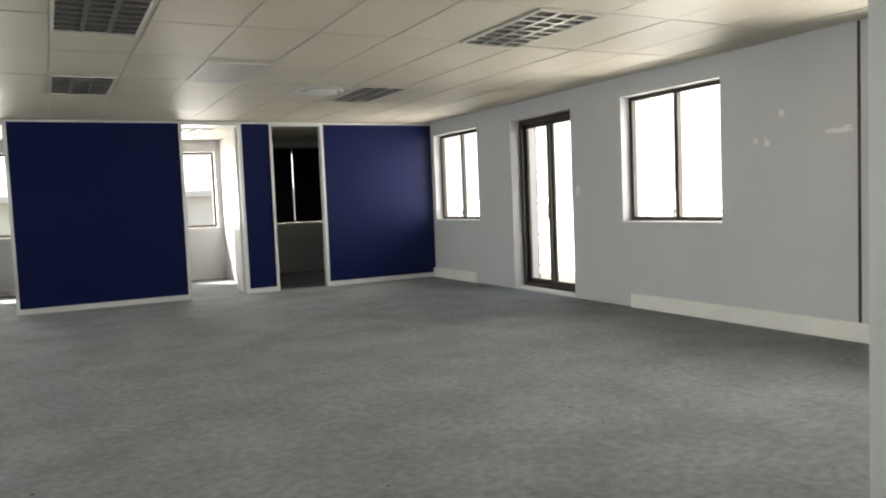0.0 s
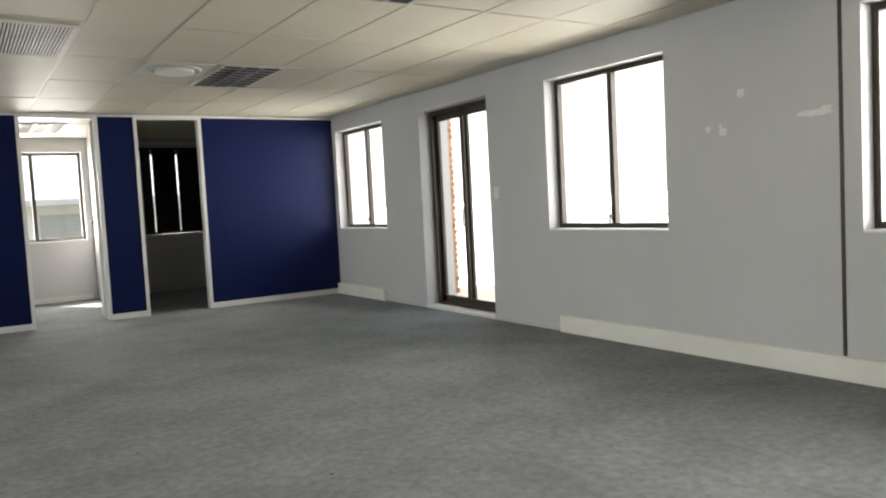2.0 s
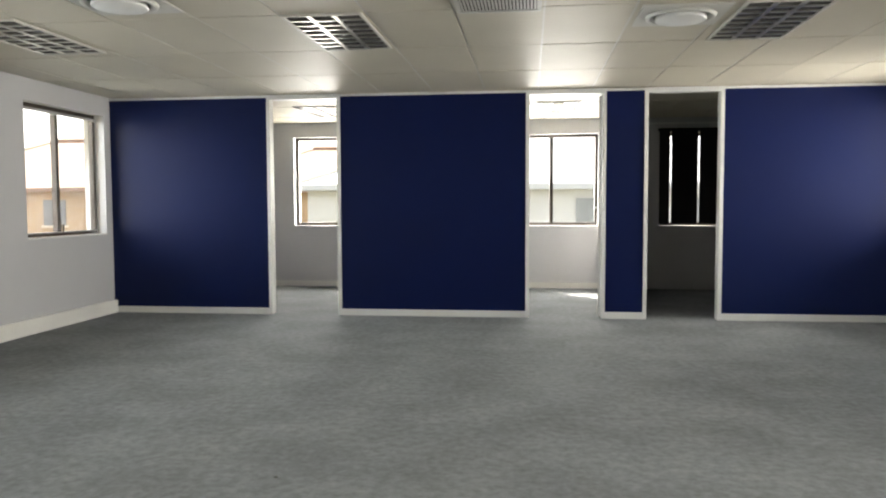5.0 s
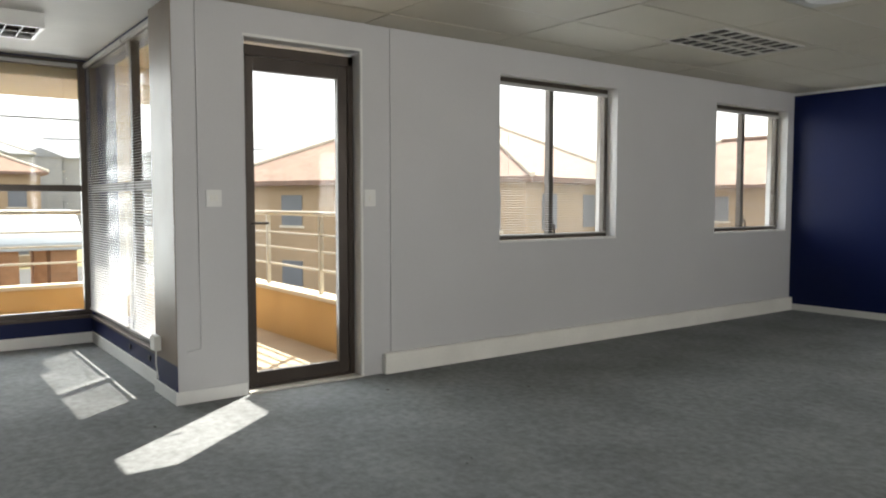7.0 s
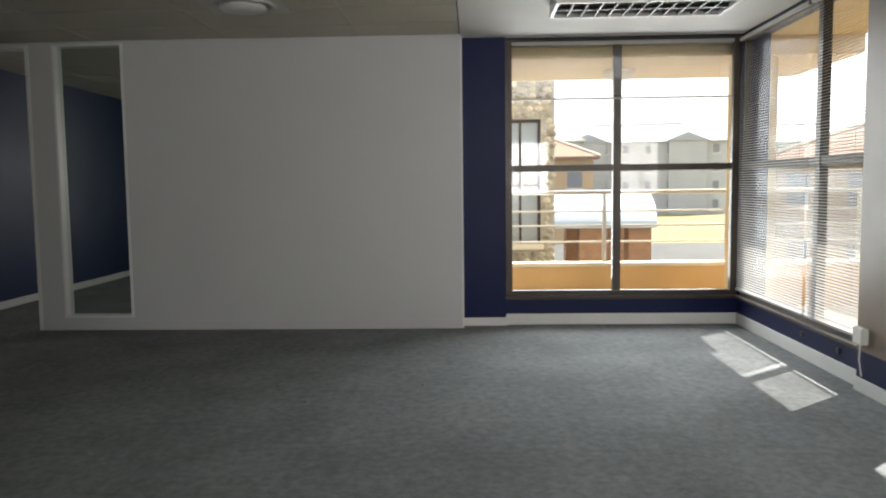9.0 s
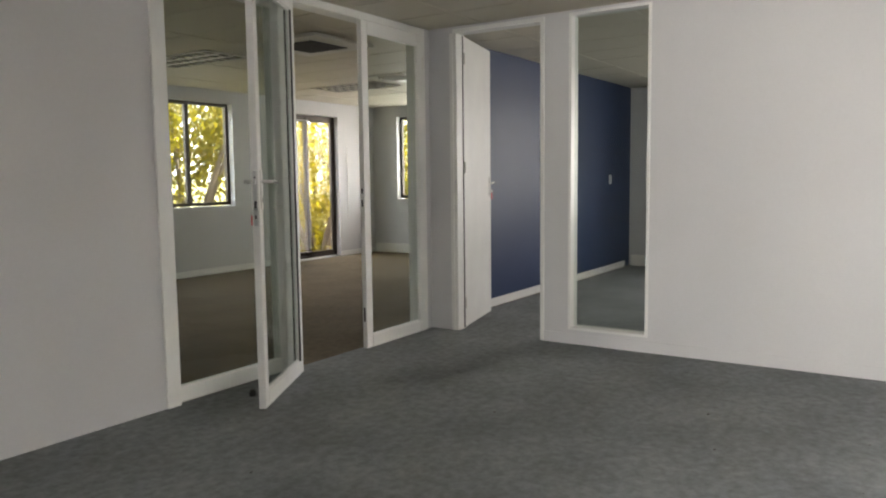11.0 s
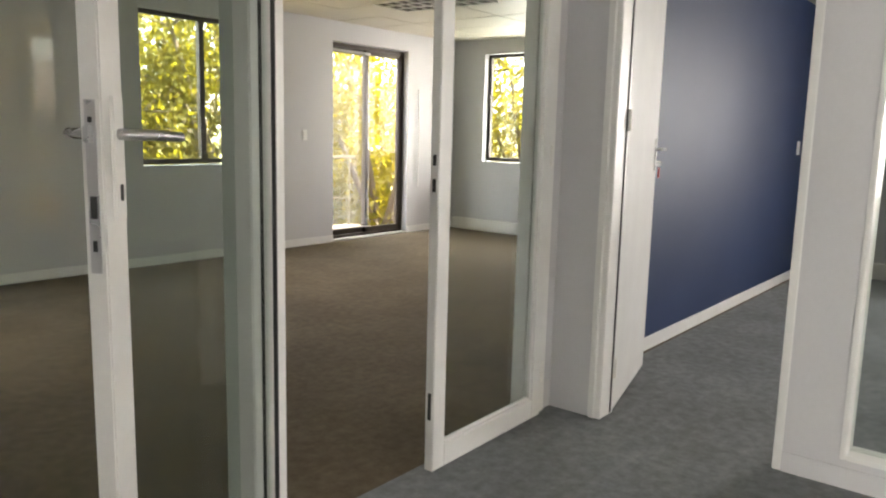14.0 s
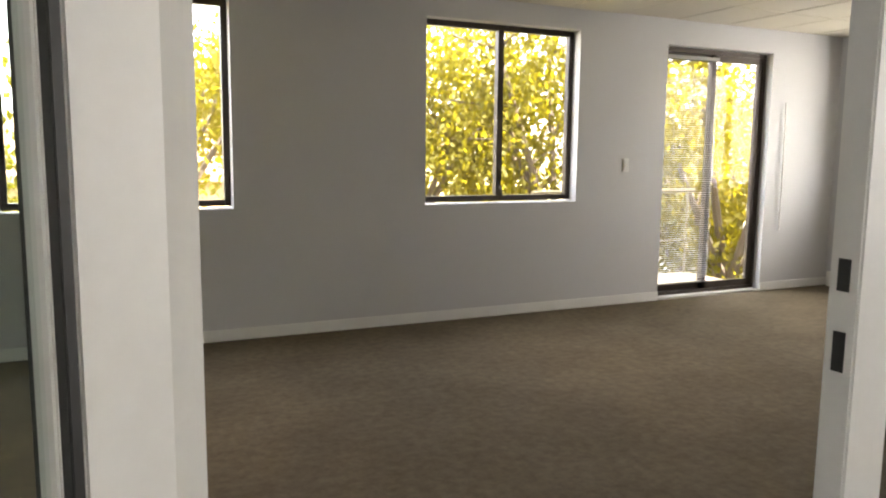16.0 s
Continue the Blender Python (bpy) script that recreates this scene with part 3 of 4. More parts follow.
def glazed_leaf(m, w, h, label, stile=0.075, thick=0.042, material=None, pane=None, rails=(0.10, 0.085)):
    material, pane = material or M_WHITE, pane or M_GLASSD
    top = tagged(empty("glazed_door", m), label, "door", "glazed doors")
    t = thick / 2
    group_box("leaf_frame", [(0, stile, -t, t, 0.008, h), (w - stile, w, -t, t, 0.008, h), (stile, w - stile, -t, t, 0.008, rails[0]), (stile, w - stile, -t, t, h - rails[1], h)], material, 0.003, top)
    b = 0.012
    group_box("glazing_bead", [(stile, stile + b, -t * 0.6, t * 0.6, rails[0], h - rails[1]), (w - stile - b, w - stile, -t * 0.6, t * 0.6, rails[0], h - rails[1]),
                               (stile + b, w - stile - b, -t * 0.6, t * 0.6, rails[0], rails[0] + b), (stile + b, w - stile - b, -t * 0.6, t * 0.6, h - rails[1] - b, h - rails[1])], material, 0.002, top)
    g = box("pane", stile + 0.004, w - stile - 0.004, -0.003, 0.003, rails[0], h - rails[1], pane, 0, top)
    g.visible_shadow = False
    return top


def angle(p, q):
    return math.degrees(math.atan2(q[1] - p[1], q[0] - p[0]))


# double glazed doors of the corner office
fr = tagged(empty("glazed_screen", pose(-5.68, YD - 0.06, 0)), "white frame with fixed glazed sidelight", "screen")
FW = 2.685
group_box("frame", [(0, 0.075, -0.07, 0.075, 0, 2.545), (FW - 0.068, FW + 0.03, -0.07, 0.075, 0, 2.545), (1.66, 1.73, -0.07, 0.075, 0, 2.545), (0, FW, -0.07, 0.075, 2.545, 2.599)], M_WHITE, 0.004, fr)
for u in (0.075, 1.645):
    box("stop", u, u + 0.015, -0.06, 0.01, 0, 2.545, M_WHITE, 0.002, fr)
for z0, z1 in ((0.0, 0.095), (2.48, 2.545)):
    box("sidelight_rail", 1.73, FW - 0.068, -0.03, 0.03, z0, z1, M_WHITE, 0.004, fr)
g = box("pane", 1.732, FW - 0.07, -0.003, 0.003, 0.09, 2.485, M_GLASSD, 0, fr)
g.visible_shadow = False
HP, HQ = (-3.985, -2.995), (-3.242, -2.583)
d1 = glazed_leaf(pose(HP[0], HP[1], 0, 0, 0, angle(HP, HQ)), 0.85, 2.53, "white framed glazed office door standing open", stile=0.066)
dw = 0.85
for s in (-1, 1):
    pl = group_box("handle_plate", [(dw - 0.056, dw - 0.022, min(0.021 * s, 0.029 * s), max(0.021 * s, 0.029 * s), 1.165, 1.395)], M_WHITE, 0.003, d1)
    tube("handle", [(dw - 0.04, 0.026 * s, 1.325), (dw - 0.04, 0.072 * s, 1.325), (dw - 0.06, 0.078 * s, 1.325), (dw - 0.165, 0.078 * s, 1.321)], 0.0105, M_ALU, d1)
    group_box("keyhole", [(dw - 0.043, dw - 0.035, min(0.029 * s, 0.032 * s), max(0.029 * s, 0.032 * s), 1.205, 1.235)], M_DARKMETAL, 0.001, d1)
group_box("lock_plate", [(dw, dw + 0.002, -0.011, 0.011, 1.075, 1.385)], M_ALU, 0.0005, d1)
group_box("latch", [(dw + 0.002, dw + 0.016, -0.007, 0.007, 1.310, 1.340)], M_ALU, 0.002, d1)
group_box("lock_slot", [(dw + 0.002, dw + 0.0035, -0.006, 0.006, 1.175, 1.215), (dw + 0.002, dw + 0.0035, -0.004, 0.004, 1.115, 1.135), (dw + 0.002, dw + 0.0035, -0.004, 0.004, 1.345, 1.355)], M_DARKMETAL, 0, d1)
group_box("key_tag", [(dw - 0.05, dw - 0.03, -0.04, -0.033, 1.075, 1.135)], M_RED, 0.003, d1)
# dark seal strip beside the hinge stile
box("seal_and_gap_shade", 0.067, 0.075, -0.024, 0.024, 0.1, 2.44, M_DARKMETAL, 0.001, d1)
HP2, HQ2 = (-5.60, -3.07), (-4.765, -3.055)
d2 = glazed_leaf(pose(HP2[0], HP2[1], 0, 0, 0, angle(HP2, HQ2)), 0.83, 2.53, "white framed glazed office door almost closed")
group_box("edge_slot", [(0.83, 0.8315, -0.008, 0.008, 1.12, 1.17), (0.83, 0.8315, -0.008, 0.008, 1.22, 1.26), (0.83, 0.8315, -0.008, 0.008, 0.22, 0.33)], M_DARKMETAL, 0, d2)
for z in (0.22, 1.25, 2.3):
    group_box("hinge", [(-0.012, 0.006, 0.016, 0.03, z - 0.05, z + 0.05)], M_TRUNK, 0.004, d2)
tagged(lathe("door_stop", [(0.022, 0), (0.022, 0.02), (0.016, 0.035), (0.012, 0.04)], M_DARKMETAL, 20), "small black rubber door stop on carpet", "door stop").location = (-3.42, -2.86, 0)

# door of the west room
fr = tagged(empty("door_frame", pose(XP - 0.06, -2.84, 0)), "white frame of the partition door", "door frame")
group_box("jamb", [(-0.066, 0.068, 0, 0.035, 0, 2.55), (-0.066, 0.068, 0.82, 0.855, 0, 2.55), (-0.066, 0.068, 0.0, 0.855, 2.55, 2.585)], M_WHITE, 0.004, fr)
group_box("architrave", [(0.06, 0.076, -0.03, 0.006, 0, 2.55)], M_WHITE, 0.004, fr)
HP3, HQ3 = (-5.875, -2.825), (-6.66, -3.02)
d3 = tagged(empty("flush_door", pose(HP3[0], HP3[1], 0, 0, 0, angle(HP3, HQ3))), "white flush timber door standing open", "door")
box("leaf", 0.004, 0.835, -0.02, 0.02, 0.01, 2.54, M_WHITE, 0.003, d3)
group_box("handle_plate", [(0.76, 0.79, -0.028, -0.02, 1.160, 1.340), (0.76, 0.79, 0.02, 0.028, 1.160, 1.340)], M_ALU, 0.003, d3)
tube("handle", [(0.775, -0.026, 1.280), (0.775, -0.066, 1.280), (0.755, -0.072, 1.280), (0.665, -0.072, 1.277)], 0.009, M_ALU, d3)
group_box("key_tag", [(0.763, 0.787, -0.05, -0.043, 1.120, 1.180)], M_RED, 0.004, d3)
group_box("key", [(0.772, 0.778, -0.055, -0.028, 1.185, 1.215)], M_ALU, 0.001, d3)
# dark strip filling the open hinge gap as its shade
box("seal_and_gap_shade", -0.03, 0.003, -0.018, 0.0, 0.01, 2.54, M_DARKMETAL, 0, d3)
for z in (0.23, 1.42, 2.35):
    group_box("hinge", [(-0.02, 0.004, -0.034, -0.016, z - 0.05, z + 0.05)], M_TRUNK, 0.003, d3)

# glazed slot of the partition
fr = tagged(empty("glazed_slot", pose(XP - 0.06, -1.775, 0.115)), "tall narrow fixed glass in white beading", "window", kind="structure")
group_box("frame", [(-0.064, 0.072, 0, 0.022, 0, 2.47), (-0.064, 0.072, 0.623, 0.645, 0, 2.47), (-0.064, 0.072, 0.022, 0.623, 0, 0.02), (-0.064, 0.072, 0.022, 0.623, 2.45, 2.47)], M_WHITE, 0.004, fr)
g = box("pane", 0.0, 0.006, 0.015, 0.63, 0.015, 2.455, M_GLASSD, 0, fr)
g.visible_shadow = False

# balcony door, west: bronze frame, clear glass, opens out
bd = tagged(empty("balcony_door", pose(XW - 0.13, 4.815, 0, 0, 0, 90)), "bronze framed glass balcony door", "door")
group_box("frame", [(0, 0.045, -0.04, 0.04, 0, 2.37), (0.825, 0.87, -0.04, 0.04, 0, 2.37), (0, 0.87, -0.04, 0.04, 2.30, 2.37), (0, 0.87, -0.04, 0.04, 0.0, 0.025)], M_BRONZE, 0.004, bd)
group_box("leaf_frame", [(0.045, 0.10, -0.03, 0.02, 0.027, 2.295), (0.745, 0.823, -0.03, 0.02, 0.027, 2.295), (0.10, 0.745, -0.03, 0.02, 2.20, 2.295), (0.10, 0.745, -0.03, 0.02, 0.027, 0.12)], M_BRONZE, 0.004, bd)
g = box("pane", 0.095, 0.75, -0.008, -0.002, 0.11, 2.21, M_GLASS, 0, bd)
g.visible_shadow = False
tube("handle", [(0.075, -0.03, 1.16), (0.075, -0.075, 1.16), (0.175, -0.078, 1.16)], 0.009, M_BRONZE, bd)
group_box("handle_plate", [(0.06, 0.09, -0.04, -0.03, 1.07, 1.21)], M_BRONZE, 0.003, bd)
tagged(group_box("trim", [(XW - 0.085, XW + 0.006, 5.692, 5.71, 0, 2.41), (XW - 0.085, XW + 0.006, 4.80, 5.71, 2.402, 2.42)], M_WHITE, 0.003), "cream reveal lining of balcony door", "trim", kind="structure")
tagged(box("threshold", XW - 0.09, XW + 0.02, 4.815, 5.69, 0.0, 0.014, M_PUTTY, 0.004), "worn pale door threshold", "threshold", kind="structure")

# east sliding door to the other balcony
sd = tagged(empty("sliding_door", pose(XE + 0.20, 9.20, 0.03, 0, 0, -90)), "bronze aluminium sliding glass door", "door", "sliding doors")
group_box("frame", [(0, 0.05, -0.05, 0.05, 0, 2.345), (1.31, 1.36, -0.05, 0.05, 0, 2.345), (0, 1.36, -0.05, 0.05, 2.29, 2.345), (0, 1.36, -0.05, 0.05, 0, 0.04)], M_BRONZE, 0.004, sd)
for k, (u0, u1, v) in enumerate(((0.05, 0.71, 0.022), (0.63, 1.31, -0.022))):
    group_box("sash", [(u0, u0 + 0.055, v - 0.018, v + 0.018, 0.04, 2.29), (u1 - 0.07, u1, v - 0.018, v + 0.018, 0.04, 2.29), (u0, u1, v - 0.018, v + 0.018, 0.04, 0.115), (u0, u1, v - 0.018, v + 0.018, 2.22, 2.29)], M_BRONZE, 0.003, sd)
    g = box("pane", u0 + 0.05, u1 - 0.06, v - 0.003, v + 0.003, 0.11, 2.225, M_GLASS, 0, sd)
    g.visible_shadow = False
tube("handle", [(0.665, -0.045, 0.95), (0.665, -0.075, 0.97), (0.665, -0.075, 1.16), (0.665, -0.045, 1.18)], 0.009, M_BRONZE, sd)
tagged(box("threshold", XE - 0.01, XE + 0.15, 7.83, 9.21, 0.0, 0.035, M_WHITE, 0.004), "white door step", "threshold", kind="structure")
# office sliding door
sd = tagged(empty("sliding_door", pose(-8.805, YS - 0.13, 0.02, 0, 0, 180)), "bronze aluminium sliding glass door", "door", "sliding doors")
group_box("frame", [(0, 0.045, -0.05, 0.05, 0, 2.355), (1.285, 1.33, -0.05, 0.05, 0, 2.355), (0, 1.33, -0.05, 0.05, 2.31, 2.355), (0, 1.33, -0.05, 0.05, 0, 0.035)], M_BRONZE, 0.004, sd)
for k, (u0, u1, v) in enumerate(((0.045, 0.70, 0.022), (0.63, 1.285, -0.022))):
    group_box("sash", [(u0, u0 + 0.055, v - 0.018, v + 0.018, 0.035, 2.31), (u1 - 0.055, u1, v - 0.018, v + 0.018, 0.035, 2.31), (u0, u1, v - 0.018, v + 0.018, 0.035, 0.1), (u0, u1, v - 0.018, v + 0.018, 2.25, 2.31)], M_BRONZE, 0.003, sd)
    g = box("pane", u0 + 0.05, u1 - 0.05, v - 0.003, v + 0.003, 0.095, 2.255, M_GLASS, 0, sd)
    g.visible_shadow = False
tagged(box("threshold", -10.14, -8.80, YS - 0.08, YS + 0.01, 0.0, 0.022, M_PUTTY, 0.004), "pale door step", "threshold", kind="structure")

# door of the bright small office, swung in
sod = tagged(empty("flush_door", pose(2.64, YB + 0.125, 0, 0, 0, 84)), "white flush timber door standing open", "door")
box("leaf", 0.004, 0.81, -0.02, 0.02, 0.01, 2.53, M_WHITE, 0.003, sod)
for sgn in (-1, 1):
    group_box("handle_plate", [(0.74, 0.77, min(0.02 * sgn, 0.028 * sgn), max(0.02 * sgn, 0.028 * sgn), 1.14, 1.32)], M_ALU, 0.003, sod)
    tube("handle", [(0.755, 0.026 * sgn, 1.26), (0.755, 0.066 * sgn, 1.26), (0.735, 0.072 * sgn, 1.26), (0.645, 0.072 * sgn, 1.257)], 0.009, M_ALU, sod)
for z in (0.23, 1.3, 2.3):
    group_box("hinge", [(-0.016, 0.004, -0.03, -0.014, z - 0.05, z + 0.05)], M_ALU, 0.003, sod)

# entrance door, open into the room beside the start
ed = tagged(empty("entrance_door", pose(1.31, 0.06, 0, 0, 0, angle((1.31, 0.06), (1.168, 0.94)))), "white flush entrance door standing open", "door")
box("leaf", 0.0, 0.9, -0.02, 0.02, 0.01, 2.54, M_WHITE, 0.003, ed)
for s in (-1, 1):
    group_box("handle_plate", [(0.82, 0.86, min(0.02 * s, 0.028 * s), max(0.02 * s, 0.028 * s), 1.10, 1.28)], M_ALU, 0.003, ed)
    tube("handle", [(0.84, 0.026 * s, 1.235), (0.84, 0.07 * s, 1.235), (0.82, 0.076 * s, 1.235), (0.73, 0.076 * s, 1.232)], 0.009, M_ALU, ed)


# ---- trunking, conduits, switches ----
def trunking(axis, at, side, a0, a1, label="white power skirting trunking", h=0.155, d=0.055):
    """Cable trunking on the wall face at `at`; side points into the room."""
    t = tagged(empty("cable_trunking", plane_pose(axis, at, a0)), label, "trunking", "cable trunking")
    s = side if axis == 'y' else -side
    w = a1 - a0
    lo, hi = min(0, s * d), max(0, s * d)
    box("body", 0, w, lo, hi, 0.0, h, M_TRUNK, 0.005, t)
    f = s * d
    group_box("lid_rib", [(0.002, w - 0.002, min(f, f + s * 0.003), max(f, f + s * 0.003), z, z + 0.004) for z in (0.045, 0.108)], M_TRUNK, 0.001, t)
    k = 1.9
    while k < w - 0.3:
        group_box("joint_clip", [(k, k + 0.05, min(f, f + s * 0.004), max(f, f + s * 0.004), 0.004, h - 0.004)], M_TRUNK, 0.0015, t)
        k += 2.0
    return t


trunking('x', XE, -1, 0.05, 6.75)
trunking('x', XE, -1, 10.24, YB - 0.02)
trunking('x', XW, 1, 5.87, YB - 0.02)
trunking('x', XO, 1, -7.9, -3.3)
trunking('x', XO, 1, -3.1, 1.8)
trunking('y', YN, -1, -3.1, 2.9, h=0.09, d=0.02)
tagged(box("baseboard", XE - 0.012, XE, 6.76, 7.82, 0, 0.05, M_WALL, 0.003), "low painted skirting", "skirting", kind="structure")


def switch(axis, at, side, a, z, w=0.075, h=0.12, label="white plastic light switch", rockers=1):
    t = tagged(empty("light_switch", plane_pose(axis, at, a)), label, "switch", "light switches")
    s = side if axis == 'y' else -side
    box("plate", -w / 2, w / 2, min(0, s * 0.012), max(0, s * 0.012), z - h / 2, z + h / 2, M_WHITE, 0.004, t)
    for k in range(rockers):
        c = (k - (rockers - 1) / 2) * 0.03
        box("rocker", c - 0.011, c + 0.011, min(s * 0.010, s * 0.017), max(s * 0.010, s * 0.017), z - 0.02, z + 0.022, M_TRUNK, 0.003, t)
    return t


switch('x', XE, -1, 7.71, 1.35)
switch('x', XW, 1, 4.59, 1.33, 0.105, 0.11, rockers=2)
switch('x', XW, 1, 5.765, 1.335, 0.10, 0.125, "white wall isolator box beside balcony door")
switch('y', YS, 1, -8.36, 1.28, 0.07, 0.12)
switch('y', YD - 0.06, 1, -10.3, 1.28, 0.075, 0.13)


def conduit(name, pts, label, r=0.006, material=None):
    tagged(tube(name, pts, r, material or M_WALL), label, "conduit", kind="structure")


tagged(box("trim", XE - 0.008, XE, 4.045, 4.07, 0.156, H, M_BRONZE, 0.002), "dark vertical panel joint strip on wall", "trim", kind="structure")
conduit("trim_conduit", [(XW + 0.006, 4.49, H), (XW + 0.006, 4.49, 0.35), (XW + 0.006, 4.40, 0.34)], "thin surface wire on grey wall", 0.005)
conduit("trim_conduit", [(XW + 0.005, 5.95, H), (XW + 0.005, 5.95, 0.155)], "thin painted conduit on grey wall", 0.005)
sb = tagged(empty("socket_box", pose(-3.66, YBAY - 0.045, 0)), "white plastic socket box at sill height", "socket")
box("body", -0.02, 0.09, -0.045, 0, 0.30, 0.40, M_TRUNK, 0.006, sb)
tube("cable", [(0.03, -0.02, 0.30), (0.02, -0.02, 0.2), (0.04, -0.012, 0.1)], 0.005, M_TRUNK, sb)
for x in (-4.6, -4.05):
    so = tagged(empty("socket", pose(x, YBAY - 0.001, 0)), "small dark socket in low navy wall", "socket", "sockets")
    box("plate", 0, 0.05, -0.01, 0, 0.15, 0.19, M_DARKMETAL, 0.003, so)


def filler(y, z, w, h, seed):
    """An irregular dab of filler on the east wall."""
    rnd = random.Random(seed)
    bm = bmesh.new()
    k = 18
    rim = []
    for i in range(k):
        a = 2 * math.pi * i / k
        f = rnd.uniform(0.78, 1.08)
        rim.append((math.copysign(abs(math.cos(a)) ** 0.7, math.cos(a)) * w / 2 * f, math.copysign(abs(math.sin(a)) ** 0.7, math.sin(a)) * h / 2 * f))
    back = [bm.verts.new((0, u, v)) for u, v in rim]
    front = [bm.verts.new((-0.0035, u * 0.92, v * 0.92)) for u, v in rim]
    bm.faces.new(front)
    for i in range(k):
        bm.faces.new((back[i], back[(i + 1) % k], front[(i + 1) % k], front[i]))
    bmesh.ops.recalc_face_normals(bm, faces=bm.faces[:])
    me = bpy.data.meshes.new("filler_patch")
    bm.to_mesh(me)
    bm.free()
    me.materials.append(M_PATCH)
    ob = new("filler_patch", me)
    ob.location = (XE - 0.0005, y, z)
    tagged(ob, "white filler patch on grey wall", "patch", "filler patches")


for i, (y, z, w, h) in enumerate(((4.78, 1.95, 0.065, 0.065), (5.06, 1.72, 0.05, 0.055), (4.935, 1.695, 0.07, 0.06), (4.955, 1.735, 0.03, 0.03), (4.23, 1.745, 0.25, 0.045), (4.15, 1.77, 0.08, 0.03))):
    filler(y, z, w, h, 20 + i)


# loose dark flecks trodden into the carpet
rnd = random.Random(11)
flecks = []
for i in range(70):
    x, y, a = rnd.uniform(-4.5, 3.5), rnd.uniform(-2.2, 6.5), rnd.uniform(0.006, 0.022)
    flecks.append((x, x + a, y, y + a * rnd.uniform(0.3, 0.7), -0.001, rnd.uniform(0.002, 0.004)))
tagged(group_box("carpet_flecks", flecks, M_SHADE_FLECK, 0.001), "small dark flecks of debris on carpet", "debris", kind="stuff")


# ---- ceiling fittings ----
def troffer(x, y, w=0.57, l=1.15, cells=(3, 8), label="recessed unlit fluorescent light with metal louvre"):
    t = tagged(empty("ceiling_light", pose(x, y, H)), label, "ceiling light", "recessed louvre lights")
    z0 = -0.012
    e = 0.022
    group_box("rim", [(-w / 2, w / 2, -l / 2, -l / 2 + e, z0, 0.004), (-w / 2, w / 2, l / 2 - e, l / 2, z0, 0.004), (-w / 2, -w / 2 + e, -l / 2 + e, l / 2 - e, z0, 0.004), (w / 2 - e, w / 2, -l / 2 + e, l / 2 - e, z0, 0.004)], M_GRID, 0.002, t)
    # dark sheet painted as the shade above the louvre
    box("shade_tray", -w / 2 + e, w / 2 - e, -l / 2 + e, l / 2 - e, -0.0005, 0.0015, M_SHADE_FLECK, 0, t)
    bars = []
    for i in range(1, cells[0]):
        u = -w / 2 + e + (w - 2 * e) * i / cells[0]
        bars.append((u - 0.016, u + 0.016, -l / 2 + e, l / 2 - e, z0 + 0.001, -0.0008))
    for j in range(1, cells[1]):
        v = -l / 2 + e + (l - 2 * e) * j / cells[1]
        bars.append((-w / 2 + e, w / 2 - e, v - 0.012, v + 0.012, z0 + 0.0016, -0.001))
    group_box("louvre", bars, M_LOUVRE, 0.0015, t)
    return t


for x, y in ((3.44, 5.16), (3.50, 8.66), (0.42, 8.64), (-2.0, 8.5), (0.42, 5.6), (-5.53, -5.93), (-8.45, -6.15), (-8.3, -1.2), (-1.0, 13.3), (2.2, 13.3)):
    troffer(x, y)


def grille(x, y, w=0.56, l=1.12, n=22):
    t = tagged(empty("air_grille", pose(x, y, H)), "slatted return air grille in ceiling", "air grille")
    e = 0.03
    group_box("rim", [(-w / 2, w / 2, -l / 2, -l / 2 + e, -0.012, 0.004), (-w / 2, w / 2, l / 2 - e, l / 2, -0.012, 0.004), (-w / 2, -w / 2 + e, -l / 2 + e, l / 2 - e, -0.012, 0.004), (w / 2 - e, w / 2, -l / 2 + e, l / 2 - e, -0.012, 0.004)], M_GRILLE, 0.003, t)
    # dark sheet for the shade between the slats
    box("void_shade", -w / 2 + e, w / 2 - e, -l / 2 + e, l / 2 - e, -0.0005, 0.0015, M_SHADE_FLECK, 0, t)
    for i in range(n):
        u = -w / 2 + e + (w - 2 * e) * (i + 0.5) / n
        box("slat", u - 0.0065, u + 0.0065, -l / 2 + e, l / 2 - e, -0.010, -0.0008, M_GRILLE, 0, t)


grille(1.63, 7.58)


def diffuser(x, y):
    t = tagged(empty("air_diffuser", pose(x, y, H)), "round white ceiling air diffuser in square plate", "air diffuser", "air diffusers")
    box("plate", -0.29, 0.29, -0.29, 0.29, -0.008, 0.004, M_GRILLE, 0.003, t)
    a = lathe("cone", [(0.235, -0.008), (0.232, -0.022), (0.215, -0.03), (0.200, -0.024), (0.190, -0.0075)], M_GRILLE, 48, t)
    b = lathe("disc", [(0.165, -0.0085), (0.172, -0.034), (0.162, -0.043), (0.02, -0.047)], M_WHITE, 48, t)


for x, y in ((2.86, 8.4), (-0.75, 7.6), (-4.5, 0.35), (-8.0, -5.1), (-8.6, 0.0), (1.6, 13.2)):
    diffuser(x, y)
ac = tagged(empty("cassette_unit", pose(-5.6, -4.3, H)), "square white ceiling cassette unit with grille", "cassette unit")
box("panel", -0.42, 0.42, -0.42, 0.42, -0.03, 0.0, M_GRILLE, 0.012, ac)
for i in range(9):
    # dark bars drawn as the shaded slots of the panel
    box("slat", -0.25, 0.25, -0.25 + i * 0.055, -0.215 + i * 0.055, -0.036, -0.03, M_SHADE_FLECK, 0.001, ac)

# surface light in the bay
sl = tagged(empty("batten_light", pose(-4.46, 3.17, 0)), "white surface mounted light box with louvre", "ceiling light")
